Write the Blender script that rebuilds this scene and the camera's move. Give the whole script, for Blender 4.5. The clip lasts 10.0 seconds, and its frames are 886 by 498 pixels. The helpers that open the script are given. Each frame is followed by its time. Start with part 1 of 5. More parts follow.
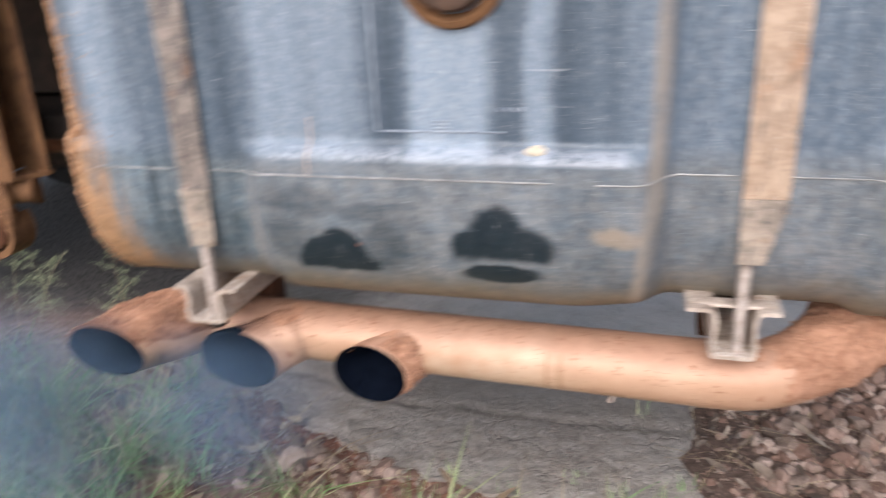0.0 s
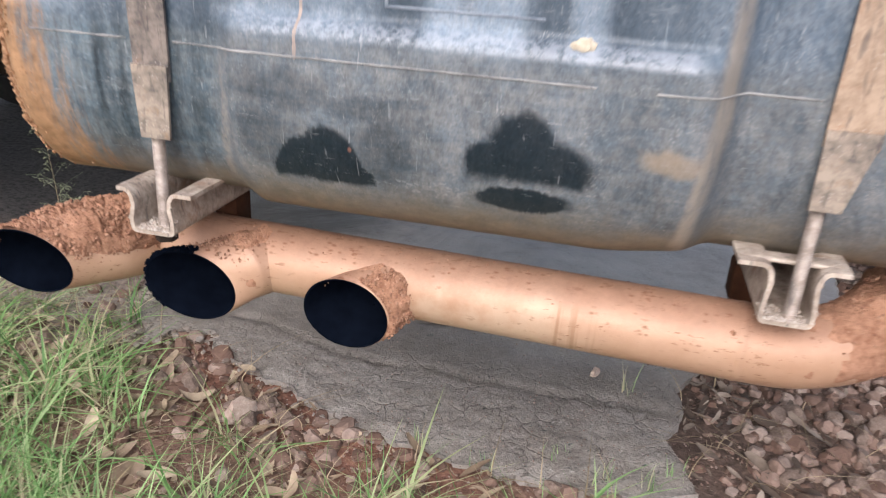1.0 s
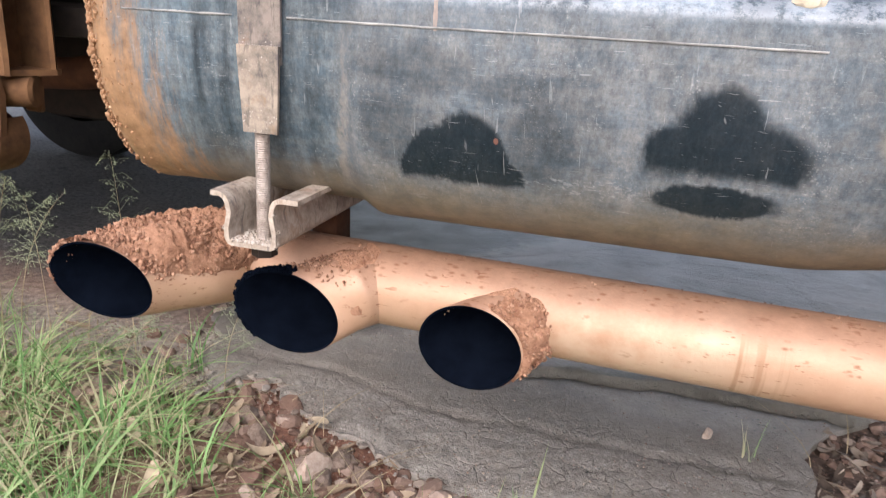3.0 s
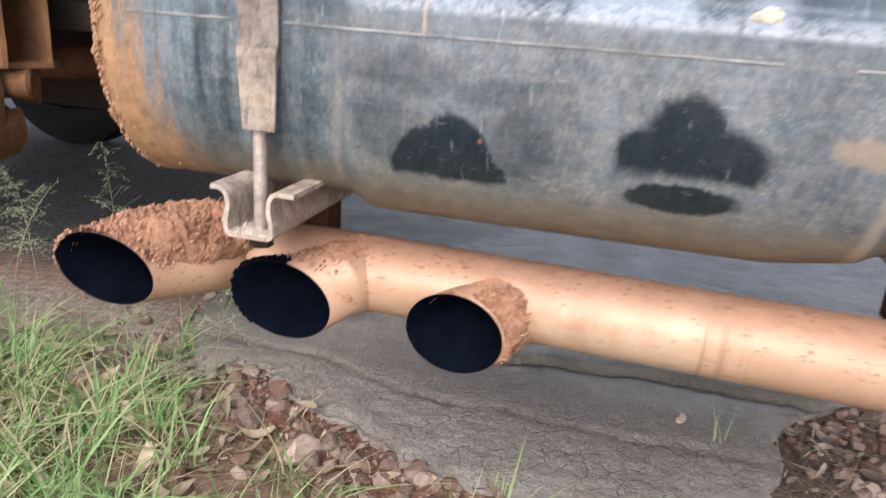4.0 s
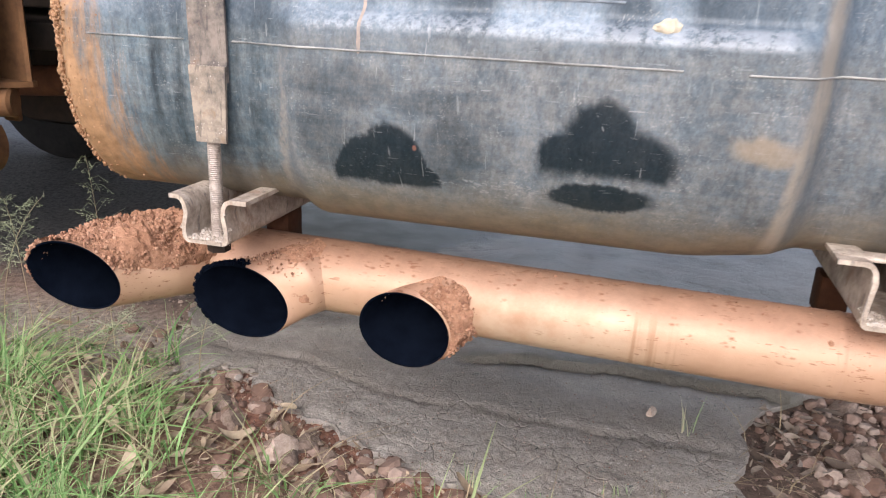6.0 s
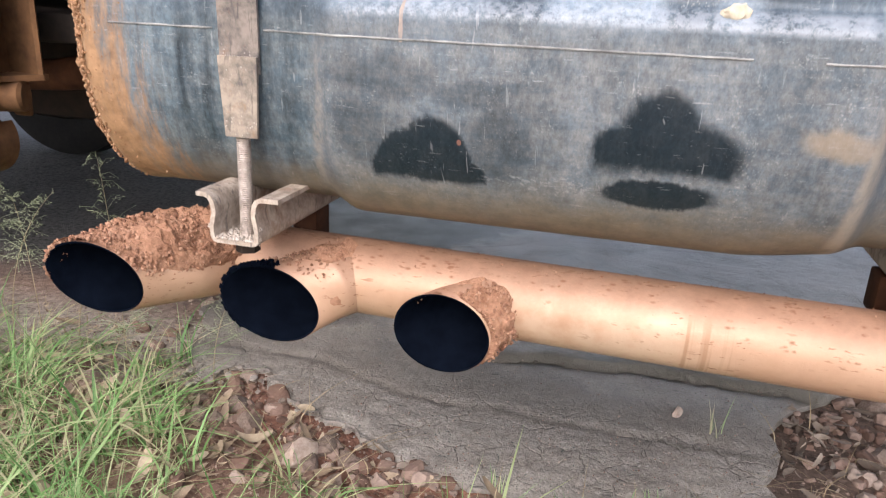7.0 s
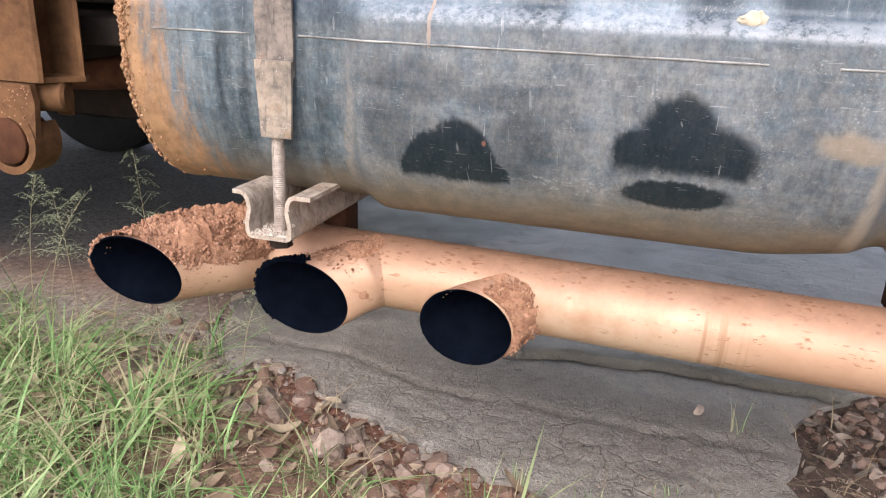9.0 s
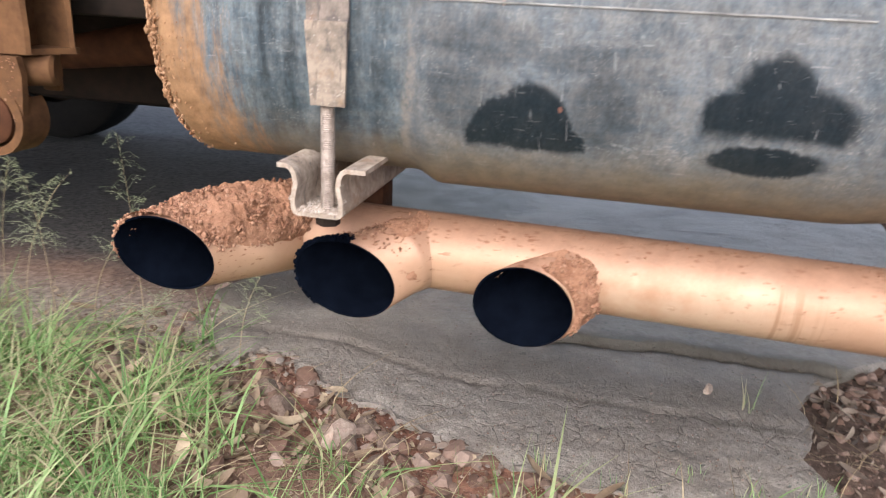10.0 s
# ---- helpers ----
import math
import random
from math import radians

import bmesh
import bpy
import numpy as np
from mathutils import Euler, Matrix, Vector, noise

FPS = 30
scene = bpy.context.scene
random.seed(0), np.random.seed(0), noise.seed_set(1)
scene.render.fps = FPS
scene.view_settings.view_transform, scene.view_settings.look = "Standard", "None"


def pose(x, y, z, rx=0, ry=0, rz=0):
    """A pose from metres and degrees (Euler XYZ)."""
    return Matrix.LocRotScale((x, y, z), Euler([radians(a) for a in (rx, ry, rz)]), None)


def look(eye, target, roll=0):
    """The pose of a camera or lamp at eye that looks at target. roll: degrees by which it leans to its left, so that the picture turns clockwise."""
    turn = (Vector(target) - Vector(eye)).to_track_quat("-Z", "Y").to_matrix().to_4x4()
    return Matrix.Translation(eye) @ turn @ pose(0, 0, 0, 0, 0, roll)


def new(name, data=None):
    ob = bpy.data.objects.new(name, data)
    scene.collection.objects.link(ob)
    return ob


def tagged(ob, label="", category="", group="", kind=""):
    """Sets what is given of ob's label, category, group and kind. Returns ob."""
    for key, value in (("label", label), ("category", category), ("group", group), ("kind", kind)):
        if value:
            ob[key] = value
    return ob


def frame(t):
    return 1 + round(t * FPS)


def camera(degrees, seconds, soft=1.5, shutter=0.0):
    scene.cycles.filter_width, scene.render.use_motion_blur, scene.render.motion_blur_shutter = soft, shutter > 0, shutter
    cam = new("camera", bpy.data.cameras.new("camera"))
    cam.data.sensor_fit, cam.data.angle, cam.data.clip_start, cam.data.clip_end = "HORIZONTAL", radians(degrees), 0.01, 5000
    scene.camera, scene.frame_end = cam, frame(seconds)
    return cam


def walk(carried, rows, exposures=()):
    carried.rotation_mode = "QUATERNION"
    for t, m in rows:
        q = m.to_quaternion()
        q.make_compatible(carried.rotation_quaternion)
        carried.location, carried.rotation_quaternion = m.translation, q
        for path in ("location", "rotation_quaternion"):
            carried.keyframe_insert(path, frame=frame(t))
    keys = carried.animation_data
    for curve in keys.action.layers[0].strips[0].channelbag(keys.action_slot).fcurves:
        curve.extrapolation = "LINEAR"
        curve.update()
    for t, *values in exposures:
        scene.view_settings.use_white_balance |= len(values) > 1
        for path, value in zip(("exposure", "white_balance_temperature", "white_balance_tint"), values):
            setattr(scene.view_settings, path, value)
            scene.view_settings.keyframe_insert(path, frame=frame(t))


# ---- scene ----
cam = camera(61.8, 10.0, soft=1.15, shutter=0.8)
PATH = [
    (0, (0.669, -0.998, 1.197), (0.159, 0.802, 0.492), -2.4),
    (0.1, (0.622, -1.013, 1.19), (0.105, 0.784, 0.479), -1.0),
    (0.2, (0.598, -1.007, 1.167), (0.068, 0.753, 0.377), 0.1),
    (0.3, (0.599, -0.997, 1.146), (0.064, 0.758, 0.35), 0.1),
    (0.5, (0.604, -0.945, 1.135), (0.105, 0.838, 0.379), 2.4),
    (0.7, (0.596, -0.912, 1.109), (0.099, 0.871, 0.352), 2.6),
    (1, (0.57, -0.855, 1.056), (0.17, 0.947, 0.287), 3.8),
    (1.5, (0.543, -0.788, 1.012), (0.04, 1.032, 0.354), 4.5),
    (2, (0.52, -0.765, 0.974), (-0.07, 1.019, 0.288), 2.3),
    (2.5, (0.449, -0.75, 0.934), (-0.146, 1.081, 0.391), 2.9),
    (2.7, (0.42, -0.745, 0.933), (-0.132, 1.088, 0.354), 2.5),
    (3.8, (0.412, -0.787, 0.935), (-0.079, 1.043, 0.295), 4.2),
    (4, (0.427, -0.801, 0.954), (-0.052, 1.033, 0.313), 4.0),
    (4.5, (0.467, -0.844, 0.996), (-0.006, 1.002, 0.387), 3.8),
    (5, (0.526, -0.878, 1.005), (0.027, 0.956, 0.383), 3.9),
    (5.5, (0.534, -0.868, 0.991), (0.038, 0.966, 0.367), 3.0),
    (6.8, (0.459, -0.799, 0.949), (-0.028, 1.034, 0.316), 2.5),
    (7, (0.452, -0.805, 0.958), (-0.034, 1.027, 0.32), 2.5),
    (7.5, (0.454, -0.816, 0.967), (-0.047, 1.016, 0.341), 2.4),
    (8, (0.454, -0.819, 0.962), (-0.028, 1.01, 0.312), 2.6),
    (8.5, (0.461, -0.824, 0.967), (-0.058, 0.998, 0.325), 2.6),
    (9, (0.461, -0.839, 0.968), (-0.088, 0.973, 0.322), 2.3),
    (9.5, (0.426, -0.831, 0.96), (-0.112, 0.975, 0.291), 2.5),
    (10, (0.314, -0.828, 0.929), (-0.101, 1.01, 0.259), 2.8),
]
TONE = [(0, 1.15, 6250, 14), (0.5, 1.08, 6220, 14), (1.0, 1.06, 6250, 14), (2.0, 1.19, 6330, 14), (4.5, 1.25, 6330, 14), (7.0, 1.23, 6360, 14), (10.0, 1.25, 6430, 14)]
walk(cam, [(t, look(eye, target, roll)) for t, eye, target, roll in PATH], TONE)

# ---- light ----
world = bpy.data.worlds.new("sky")
scene.world = world
world.use_nodes = True
wn = world.node_tree
sky = wn.nodes.new("ShaderNodeTexSky")
sky.sky_type, sky.sun_disc = "NISHITA", False
sky.sun_elevation, sky.sun_rotation = radians(40), radians(193)
sky.dust_density, sky.air_density = 3.0, 1.0
pale = wn.nodes.new("ShaderNodeHueSaturation")  # thin cloud takes colour out of the sky
pale.inputs["Saturation"].default_value = 0.6
wn.links.new(sky.outputs[0], pale.inputs["Color"])
wn.links.new(pale.outputs[0], wn.nodes["Background"].inputs[0])
wn.nodes["Background"].inputs[1].default_value = 0.15
sun = new("sun", bpy.data.lights.new("sun", "SUN"))
sun.data.energy, sun.data.angle, sun.data.color = 1.25, radians(50), (1.0, 0.965, 0.92)
sun.matrix_world = look((0.8, -3.6, 3.1), (0, 0, 0))


# ---- materials ----
class Nodes:
    """Short hand for building a node material."""

    def __init__(self, name):
        self.mat = bpy.data.materials.new(name)
        self.mat.use_nodes = True
        self.tree = self.mat.node_tree
        self.bsdf = self.tree.nodes["Principled BSDF"]
        self.coord = self.tree.nodes.new("ShaderNodeTexCoord").outputs["Object"]
        self.world = self.tree.nodes.new("ShaderNodeNewGeometry").outputs["Position"]

    def put(self, socket, value):
        if isinstance(value, bpy.types.NodeSocket):
            self.tree.links.new(value, socket)
        else:
            socket.default_value = value

    def scaled(self, scale, vector=None):
        n = self.tree.nodes.new("ShaderNodeMapping")
        self.put(n.inputs["Vector"], vector or self.coord)
        n.inputs["Scale"].default_value = scale
        return n.outputs[0]

    def noise(self, scale, detail=4.0, rough=0.55, vector=None, distort=0.0):
        n = self.tree.nodes.new("ShaderNodeTexNoise")
        self.put(n.inputs["Vector"], vector or self.coord)
        n.inputs["Scale"].default_value, n.inputs["Detail"].default_value = scale, detail
        n.inputs["Roughness"].default_value, n.inputs["Distortion"].default_value = rough, distort
        return n.outputs["Fac"]

    def cells(self, scale, vector=None, feature="F1"):
        n = self.tree.nodes.new("ShaderNodeTexVoronoi")
        n.feature = feature
        self.put(n.inputs["Vector"], vector or self.coord)
        n.inputs["Scale"].default_value = scale
        return n.outputs["Distance"]

    def ramp(self, fac, *stops):
        n = self.tree.nodes.new("ShaderNodeValToRGB")
        self.put(n.inputs[0], fac)
        e = n.color_ramp.elements
        while len(e) < len(stops):
            e.new(0.5)
        for el, (pos, col) in zip(e, stops):
            el.position = pos
            el.color = (col, col, col, 1) if isinstance(col, (int, float)) else (*col, 1)
        return n.outputs[0]

    def mix(self, fac, a, b, blend="MIX"):
        n = self.tree.nodes.new("ShaderNodeMix")
        n.data_type, n.blend_type = "RGBA", blend
        for sock, v in ((n.inputs[0], fac), (n.inputs[6], a), (n.inputs[7], b)):
            if isinstance(v, tuple) and len(v) == 3:
                v = (*v, 1)
            self.put(sock, v)
        return n.outputs[2]

    def math(self, op, a, b=0.0, c=0.0):
        n = self.tree.nodes.new("ShaderNodeMath")
        n.operation = op
        for sock, v in zip(n.inputs, (a, b, c)):
            self.put(sock, v)
        return n.outputs[0]

    def axis(self, i, vector=None):
        n = self.tree.nodes.new("ShaderNodeSeparateXYZ")
        self.put(n.inputs[0], vector or self.coord)
        return n.outputs[i]

    def smooth(self, v, lo, hi):
        n = self.tree.nodes.new("ShaderNodeMapRange")
        n.interpolation_type = "SMOOTHSTEP"
        self.put(n.inputs[0], v)
        n.inputs[1].default_value, n.inputs[2].default_value = lo, hi
        return n.outputs[0]

    def random(self):
        return self.tree.nodes.new("ShaderNodeNewGeometry").outputs["Random Per Island"]

    def finish(self, color, rough=0.6, bump=None, strength=0.3, distance=0.002, metal=0.0, spec=0.5):
        self.put(self.bsdf.inputs["Base Color"], (*color, 1) if isinstance(color, tuple) else color)
        self.put(self.bsdf.inputs["Roughness"], rough)
        self.put(self.bsdf.inputs["Metallic"], metal)
        self.put(self.bsdf.inputs["Specular IOR Level"], spec)
        if bump is not None:
            n = self.tree.nodes.new("ShaderNodeBump")
            n.inputs["Strength"].default_value, n.inputs["Distance"].default_value = strength, distance
            self.put(n.inputs["Height"], bump)
            self.put(self.bsdf.inputs["Normal"], n.outputs[0])
        return self.mat


def blob(n, x, z, cx, cz, a, b):
    """1 at the middle of an ellipse on the tank's front, 0 on its rim."""
    u = n.math("DIVIDE", n.math("SUBTRACT", x, cx), a)
    v = n.math("DIVIDE", n.math("SUBTRACT", z, cz), b)
    d = n.math("ADD", n.math("MULTIPLY", u, u), n.math("MULTIPLY", v, v))
    return n.math("SUBTRACT", 1.0, n.math("SQRT", d))


def tank_plastic():
    """Black moulded plastic under a film of dust: streaks, painted reflections, rubbed-clean patches, splashes along
    the bottom.
    """
    n = Nodes("dusty_black_plastic")
    x, y, z = n.axis(0), n.axis(1), n.axis(2)
    wob = n.math("ADD", n.math("MULTIPLY", n.math("SUBTRACT", n.noise(14, 4, 0.6), 0.5), 0.036), n.math("MULTIPLY", n.math("SUBTRACT", n.noise(90, 4, 0.7, n.scaled((1.6, 1, 0.35))), 0.5), 0.012))
    xw, zw = n.math("ADD", x, wob), n.math("ADD", z, n.math("MULTIPLY", wob, -0.8))
    film = n.noise(9, 8, 0.72, n.scaled((1.2, 1, 0.8)))
    streak = n.noise(9, 5, 0.6, n.scaled((3.4, 1, 0.14)))
    fine = n.noise(75, 5, 0.7, n.scaled((1.2, 1, 0.9)))
    lower = n.smooth(z, 0.965, 0.915)
    # broad upright bands on the upper wall: dust, with reflections painted into its colour
    xb = n.math("ADD", x, n.math("MULTIPLY", n.math("SUBTRACT", n.noise(11, 3), 0.5), 0.03))
    band = n.ramp(n.math("ADD", xb, 0.36), (0.0, 0.60), (0.09, 0.50), (0.13, 0.30), (0.17, 0.60), (0.215, 0.55), (0.25, 0.30), (0.33, 0.30), (0.41, 0.20), (0.445, 0.36), (0.465, 0.56), (0.62, 0.52), (0.642, 0.20), (0.69, 0.22),
                  (0.712, 0.80), (0.80, 0.72), (0.83, 0.20), (0.862, 0.24), (0.875, 0.62), (0.895, 0.52), (0.915, 0.19), (0.97, 0.24), (1.0, 0.36))
    upper = n.math("ADD", n.math("MULTIPLY", band, 0.72), n.math("ADD", n.math("MULTIPLY", streak, 0.36), n.math("MULTIPLY", n.math("SUBTRACT", fine, 0.5), 0.2)))
    low_film = n.math("ADD", n.math("ADD", n.math("MULTIPLY", film, 0.55), n.math("MULTIPLY", n.math("SUBTRACT", fine, 0.5), 0.42)), n.math("ADD", 0.27, n.math("MULTIPLY", n.math("SUBTRACT", streak, 0.5), 0.13)))
    groove = n.math("MULTIPLY", n.smooth(x, -0.2, -0.17), n.smooth(x, 0.09, 0.07))
    low_film = n.math("ADD", low_film, n.math("MULTIPLY", groove, 0.03))
    low_film = n.math("ADD", low_film, n.math("MULTIPLY", n.math("MULTIPLY", groove, n.math("SUBTRACT", band, 0.4)), 0.5))
    low_film = n.math("SUBTRACT", low_film, n.math("MULTIPLY", n.smooth(x, -0.02, -0.12), 0.10))
    low_film = n.math("ADD", low_film, n.math("MULTIPLY", n.math("MULTIPLY", n.smooth(x, 0.09, 0.05), n.math("SUBTRACT", n.noise(16, 5, 0.65, n.scaled((3.2, 1, 0.3))), 0.5)), 0.75))
    amount = n.tree.nodes.new("ShaderNodeMix")
    n.put(amount.inputs[0], lower), n.put(amount.inputs[2], upper), n.put(amount.inputs[3], low_film)
    dust = n.smooth(amount.outputs[0], 0.12, 0.80)
    # patches rubbed clean
    dome = n.math("MAXIMUM", blob(n, xw, zw, 0.205, 0.765, 0.068, 0.058), blob(n, xw, zw, 0.222, 0.775, 0.048, 0.062))
    dome = n.math("MINIMUM", n.math("MAXIMUM", dome, blob(n, xw, zw, 0.245, 0.760, 0.045, 0.030)), n.math("MULTIPLY", n.math("SUBTRACT", zw, 0.749), 18))
    big = n.math("MAXIMUM", blob(n, xw, zw, 0.480, 0.812, 0.085, 0.048), blob(n, xw, zw, 0.466, 0.842, 0.046, 0.046))
    big = n.math("MINIMUM", n.math("MAXIMUM", big, blob(n, xw, zw, 0.435, 0.805, 0.040, 0.045)), n.math("MULTIPLY", n.math("SUBTRACT", zw, 0.783), 18))
    low = blob(n, xw, zw, 0.471, 0.7655, 0.074, 0.0195)
    smear = n.math("MAXIMUM", n.math("MAXIMUM", blob(n, xw, zw, 0.165, 0.875, 0.085, 0.035), blob(n, xw, zw, 0.265, 0.862, 0.065, 0.022)), n.math("MAXIMUM", blob(n, xw, zw, 0.292, 0.805, 0.050, 0.065), blob(n, xw, zw, 0.135, 0.81, 0.05, 0.06)))
    clean = n.math("MAXIMUM", n.smooth(dome, 0.0, 0.18), n.math("MAXIMUM", n.smooth(big, -0.02, 0.30), n.smooth(low, 0.0, 0.28)))
    clean = n.math("MAXIMUM", clean, n.math("MULTIPLY", n.smooth(smear, 0.0, 0.55), n.math("ADD", 0.18, n.math("MULTIPLY", n.noise(40, 5, 0.7, n.scaled((0.4, 1, 1.4))), 0.6))))
    dust = n.math("MULTIPLY", dust, n.math("SUBTRACT", 1.0, n.math("MULTIPLY", clean, n.math("ADD", 0.78, n.math("MULTIPLY", n.noise(60, 6, 0.75, n.scaled((1.6, 1, 0.6))), 0.30)))))
    # scratches and specks
    scr = n.ramp(n.noise(24, 2, 0.5, n.scaled((0.5, 1, 8.0)), 0.6), (0.74, 0.0), (0.76, 1.0))
    scr2 = n.ramp(n.noise(30, 2, 0.5, n.scaled((6.0, 1, 0.7)), 0.8), (0.70, 0.0), (0.72, 1.0))
    scr3 = n.ramp(n.noise(55, 1, 0.5, n.scaled((1.2, 1, 7.0)), 1.5), (0.75, 0.0), (0.77, 1.0))
    scratch = n.math("MULTIPLY", n.math("MAXIMUM", n.math("MAXIMUM", scr, scr3), scr2), n.smooth(n.noise(5, 4, 0.6), 0.34, 0.56))

    def hairs(angle, scale, thin, thr):
        """Hair-fine scratches that run one way."""
        m = n.tree.nodes.new("ShaderNodeMapping")
        n.put(m.inputs["Vector"], n.coord)
        m.inputs["Rotation"].default_value, m.inputs["Scale"].default_value = (0, radians(angle), 0), (1, 1, thin)
        return n.ramp(n.noise(scale, 2, 0.5, m.outputs[0], 0.5), (thr, 0.0), (thr + 0.02, 1.0))

    fuzz = n.math("MAXIMUM", n.math("MAXIMUM", hairs(25, 42, 11, 0.725), hairs(-33, 38, 12, 0.73)), n.math("MAXIMUM", hairs(75, 46, 10, 0.735), hairs(12, 70, 6, 0.75)))
    scuff = n.smooth(blob(n, xw, zw, 0.345, 0.763, 0.085, 0.014), 0.0, 0.5)
    fuzz = n.math("MAXIMUM", fuzz, n.math("MULTIPLY", scuff, n.ramp(n.noise(150, 3, 0.6, n.scaled((0.6, 1, 1.0)), 1.0), (0.54, 0.0), (0.60, 1.0))))
    scratch = n.math("MAXIMUM", scratch, fuzz)
    specks = n.math("MULTIPLY", n.math("MAXIMUM", n.ramp(n.cells(170), (0.12, 1.0), (0.28, 0.0)), n.ramp(n.cells(330), (0.14, 1.0), (0.30, 0.0))), n.smooth(n.noise(15, 5, 0.75), 0.50, 0.64))
    blotch = n.smooth(n.math("ADD", n.math("MULTIPLY", n.noise(48, 7, 0.78, n.scaled((1.2, 1, 0.7))), 0.65), n.math("MULTIPLY", n.noise(60, 4, 0.7, n.scaled((0.25, 1, 2.2))), 0.35)), 0.38, 0.62)
    grey = n.mix(blotch, (0.125, 0.152, 0.176), (0.210, 0.212, 0.212))
    grey = n.mix(n.math("MULTIPLY", n.smooth(x, 0.09, 0.04), 0.75), grey, n.mix(blotch, (0.092, 0.138, 0.172), (0.165, 0.195, 0.208)))
    # the upper wall's bluer tones put the reflected sky into the colour
    col = n.mix(dust, n.mix(lower, (0.010, 0.022, 0.036), (0.007, 0.013, 0.018)), n.mix(lower, n.mix(n.smooth(fine, 0.35, 0.7), (0.150, 0.195, 0.245), (0.225, 0.258, 0.295)), grey))
    col = n.mix(n.math("MULTIPLY", specks, n.math("SUBTRACT", 0.32, n.math("MULTIPLY", clean, 0.22))), col, (0.38, 0.37, 0.35))
    col = n.mix(n.math("MULTIPLY", scratch, 0.22), col, (0.50, 0.50, 0.50))
    grain = n.ramp(n.noise(230, 5, 0.8, n.scaled((1.0, 1, 0.75))), (0.32, 0.22), (0.68, 0.78))
    col = n.mix(0.45, col, grain, "OVERLAY")
    # tan splash along the bottom and the end
    edge = n.smooth(n.math("ADD", z, n.math("MULTIPLY", n.math("SUBTRACT", n.noise(14, 6, 0.65), 0.5), 0.08)), 0.785, 0.695)
    edge = n.math("MULTIPLY", edge, n.math("SUBTRACT", 1.0, n.math("MULTIPLY", clean, 0.9)))
    turned = n.tree.nodes.new("ShaderNodeMapping")
    n.put(turned.inputs["Vector"], n.coord)
    turned.inputs["Rotation"].default_value, turned.inputs["Scale"].default_value = (0, radians(-42), 0), (2.4, 1, 0.5)
    spray = n.noise(30, 6, 0.75, turned.outputs[0])
    end = n.smooth(n.math("ADD", n.math("ADD", x, n.math("MULTIPLY", n.math("SUBTRACT", spray, 0.5), 0.22)), n.math("MULTIPLY", n.math("SUBTRACT", z, 0.8), 0.28)), -0.130, -0.222)
    tan = n.math("MAXIMUM", n.math("MULTIPLY", edge, 0.75), end)
    col = n.mix(n.math("MULTIPLY", edge, 0.80), col, n.ramp(n.noise(35, 6, 0.7), (0.3, (0.110, 0.088, 0.056)), (0.7, (0.235, 0.180, 0.112))))
    col = n.mix(end, col, n.ramp(n.noise(55, 6, 0.7), (0.3, (0.175, 0.098, 0.048)), (0.7, (0.37, 0.215, 0.115))))
    mudspot = n.smooth(blob(n, xw, zw, 0.640, 0.838, 0.045, 0.020), 0.0, 0.6)
    col = n.mix(n.math("MULTIPLY", mudspot, 0.45), col, (0.34, 0.25, 0.16))
    drop = n.math("MAXIMUM", n.math("SUBTRACT", 0.89, z), 0.0)
    near = n.math("MULTIPLY", n.smooth(blob(n, n.math("ADD", xw, n.math("MULTIPLY", drop, 0.12)), zw, 0.083, 0.80, 0.012, 0.13), 0.0, 0.8), n.smooth(n.noise(60, 5, 0.7), 0.35, 0.6))
    far = n.math("ADD", x, n.math("ADD", n.math("MULTIPLY", drop, 0.12), n.math("MULTIPLY", n.math("SUBTRACT", n.noise(20, 4, 0.6), 0.5), 0.010)))
    far = n.smooth(n.math("ABSOLUTE", n.math("SUBTRACT", far, 0.688)), 0.017, 0.004)
    far = n.math("MULTIPLY", far, n.smooth(n.noise(30, 5, 0.7, n.scaled((1, 1, 0.5))), 0.22, 0.55))
    col = n.mix(n.math("MAXIMUM", n.math("MULTIPLY", near, 0.36), n.math("MULTIPLY", far, 0.58)), col, (0.36, 0.30, 0.235))
    dab = n.smooth(blob(n, x, z, 0.2515, 0.806, 0.0032, 0.0042), 0.0, 0.4)
    col = n.mix(n.math("MULTIPLY", dab, 0.45), col, (0.34, 0.15, 0.10))
    # pale ledge line: sky highlight painted in, broken up like white scuffs
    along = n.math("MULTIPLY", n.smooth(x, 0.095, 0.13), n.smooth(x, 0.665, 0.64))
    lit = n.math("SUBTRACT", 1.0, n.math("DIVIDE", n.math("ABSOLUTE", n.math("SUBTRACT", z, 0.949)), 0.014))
    scuff_shine = n.math("MULTIPLY", n.math("MULTIPLY", n.smooth(lit, 0.0, 0.6), along), n.smooth(n.math("ADD", n.noise(95, 5, 0.75), n.math("MULTIPLY", x, 0.22)), 0.46, 0.66))
    col = n.mix(n.math("MULTIPLY", scuff_shine, 0.34), col, (0.46, 0.48, 0.52))
    rough = n.math("ADD", 0.30, n.math("MULTIPLY", n.math("MAXIMUM", dust, tan), 0.25))
    return n.finish(col, rough, n.math("ADD", n.noise(140, 4, 0.65), n.math("MULTIPLY", specks, 0.5)), 0.16, 0.001, spec=n.math("SUBTRACT", 0.33, n.math("MULTIPLY", clean, 0.12)))


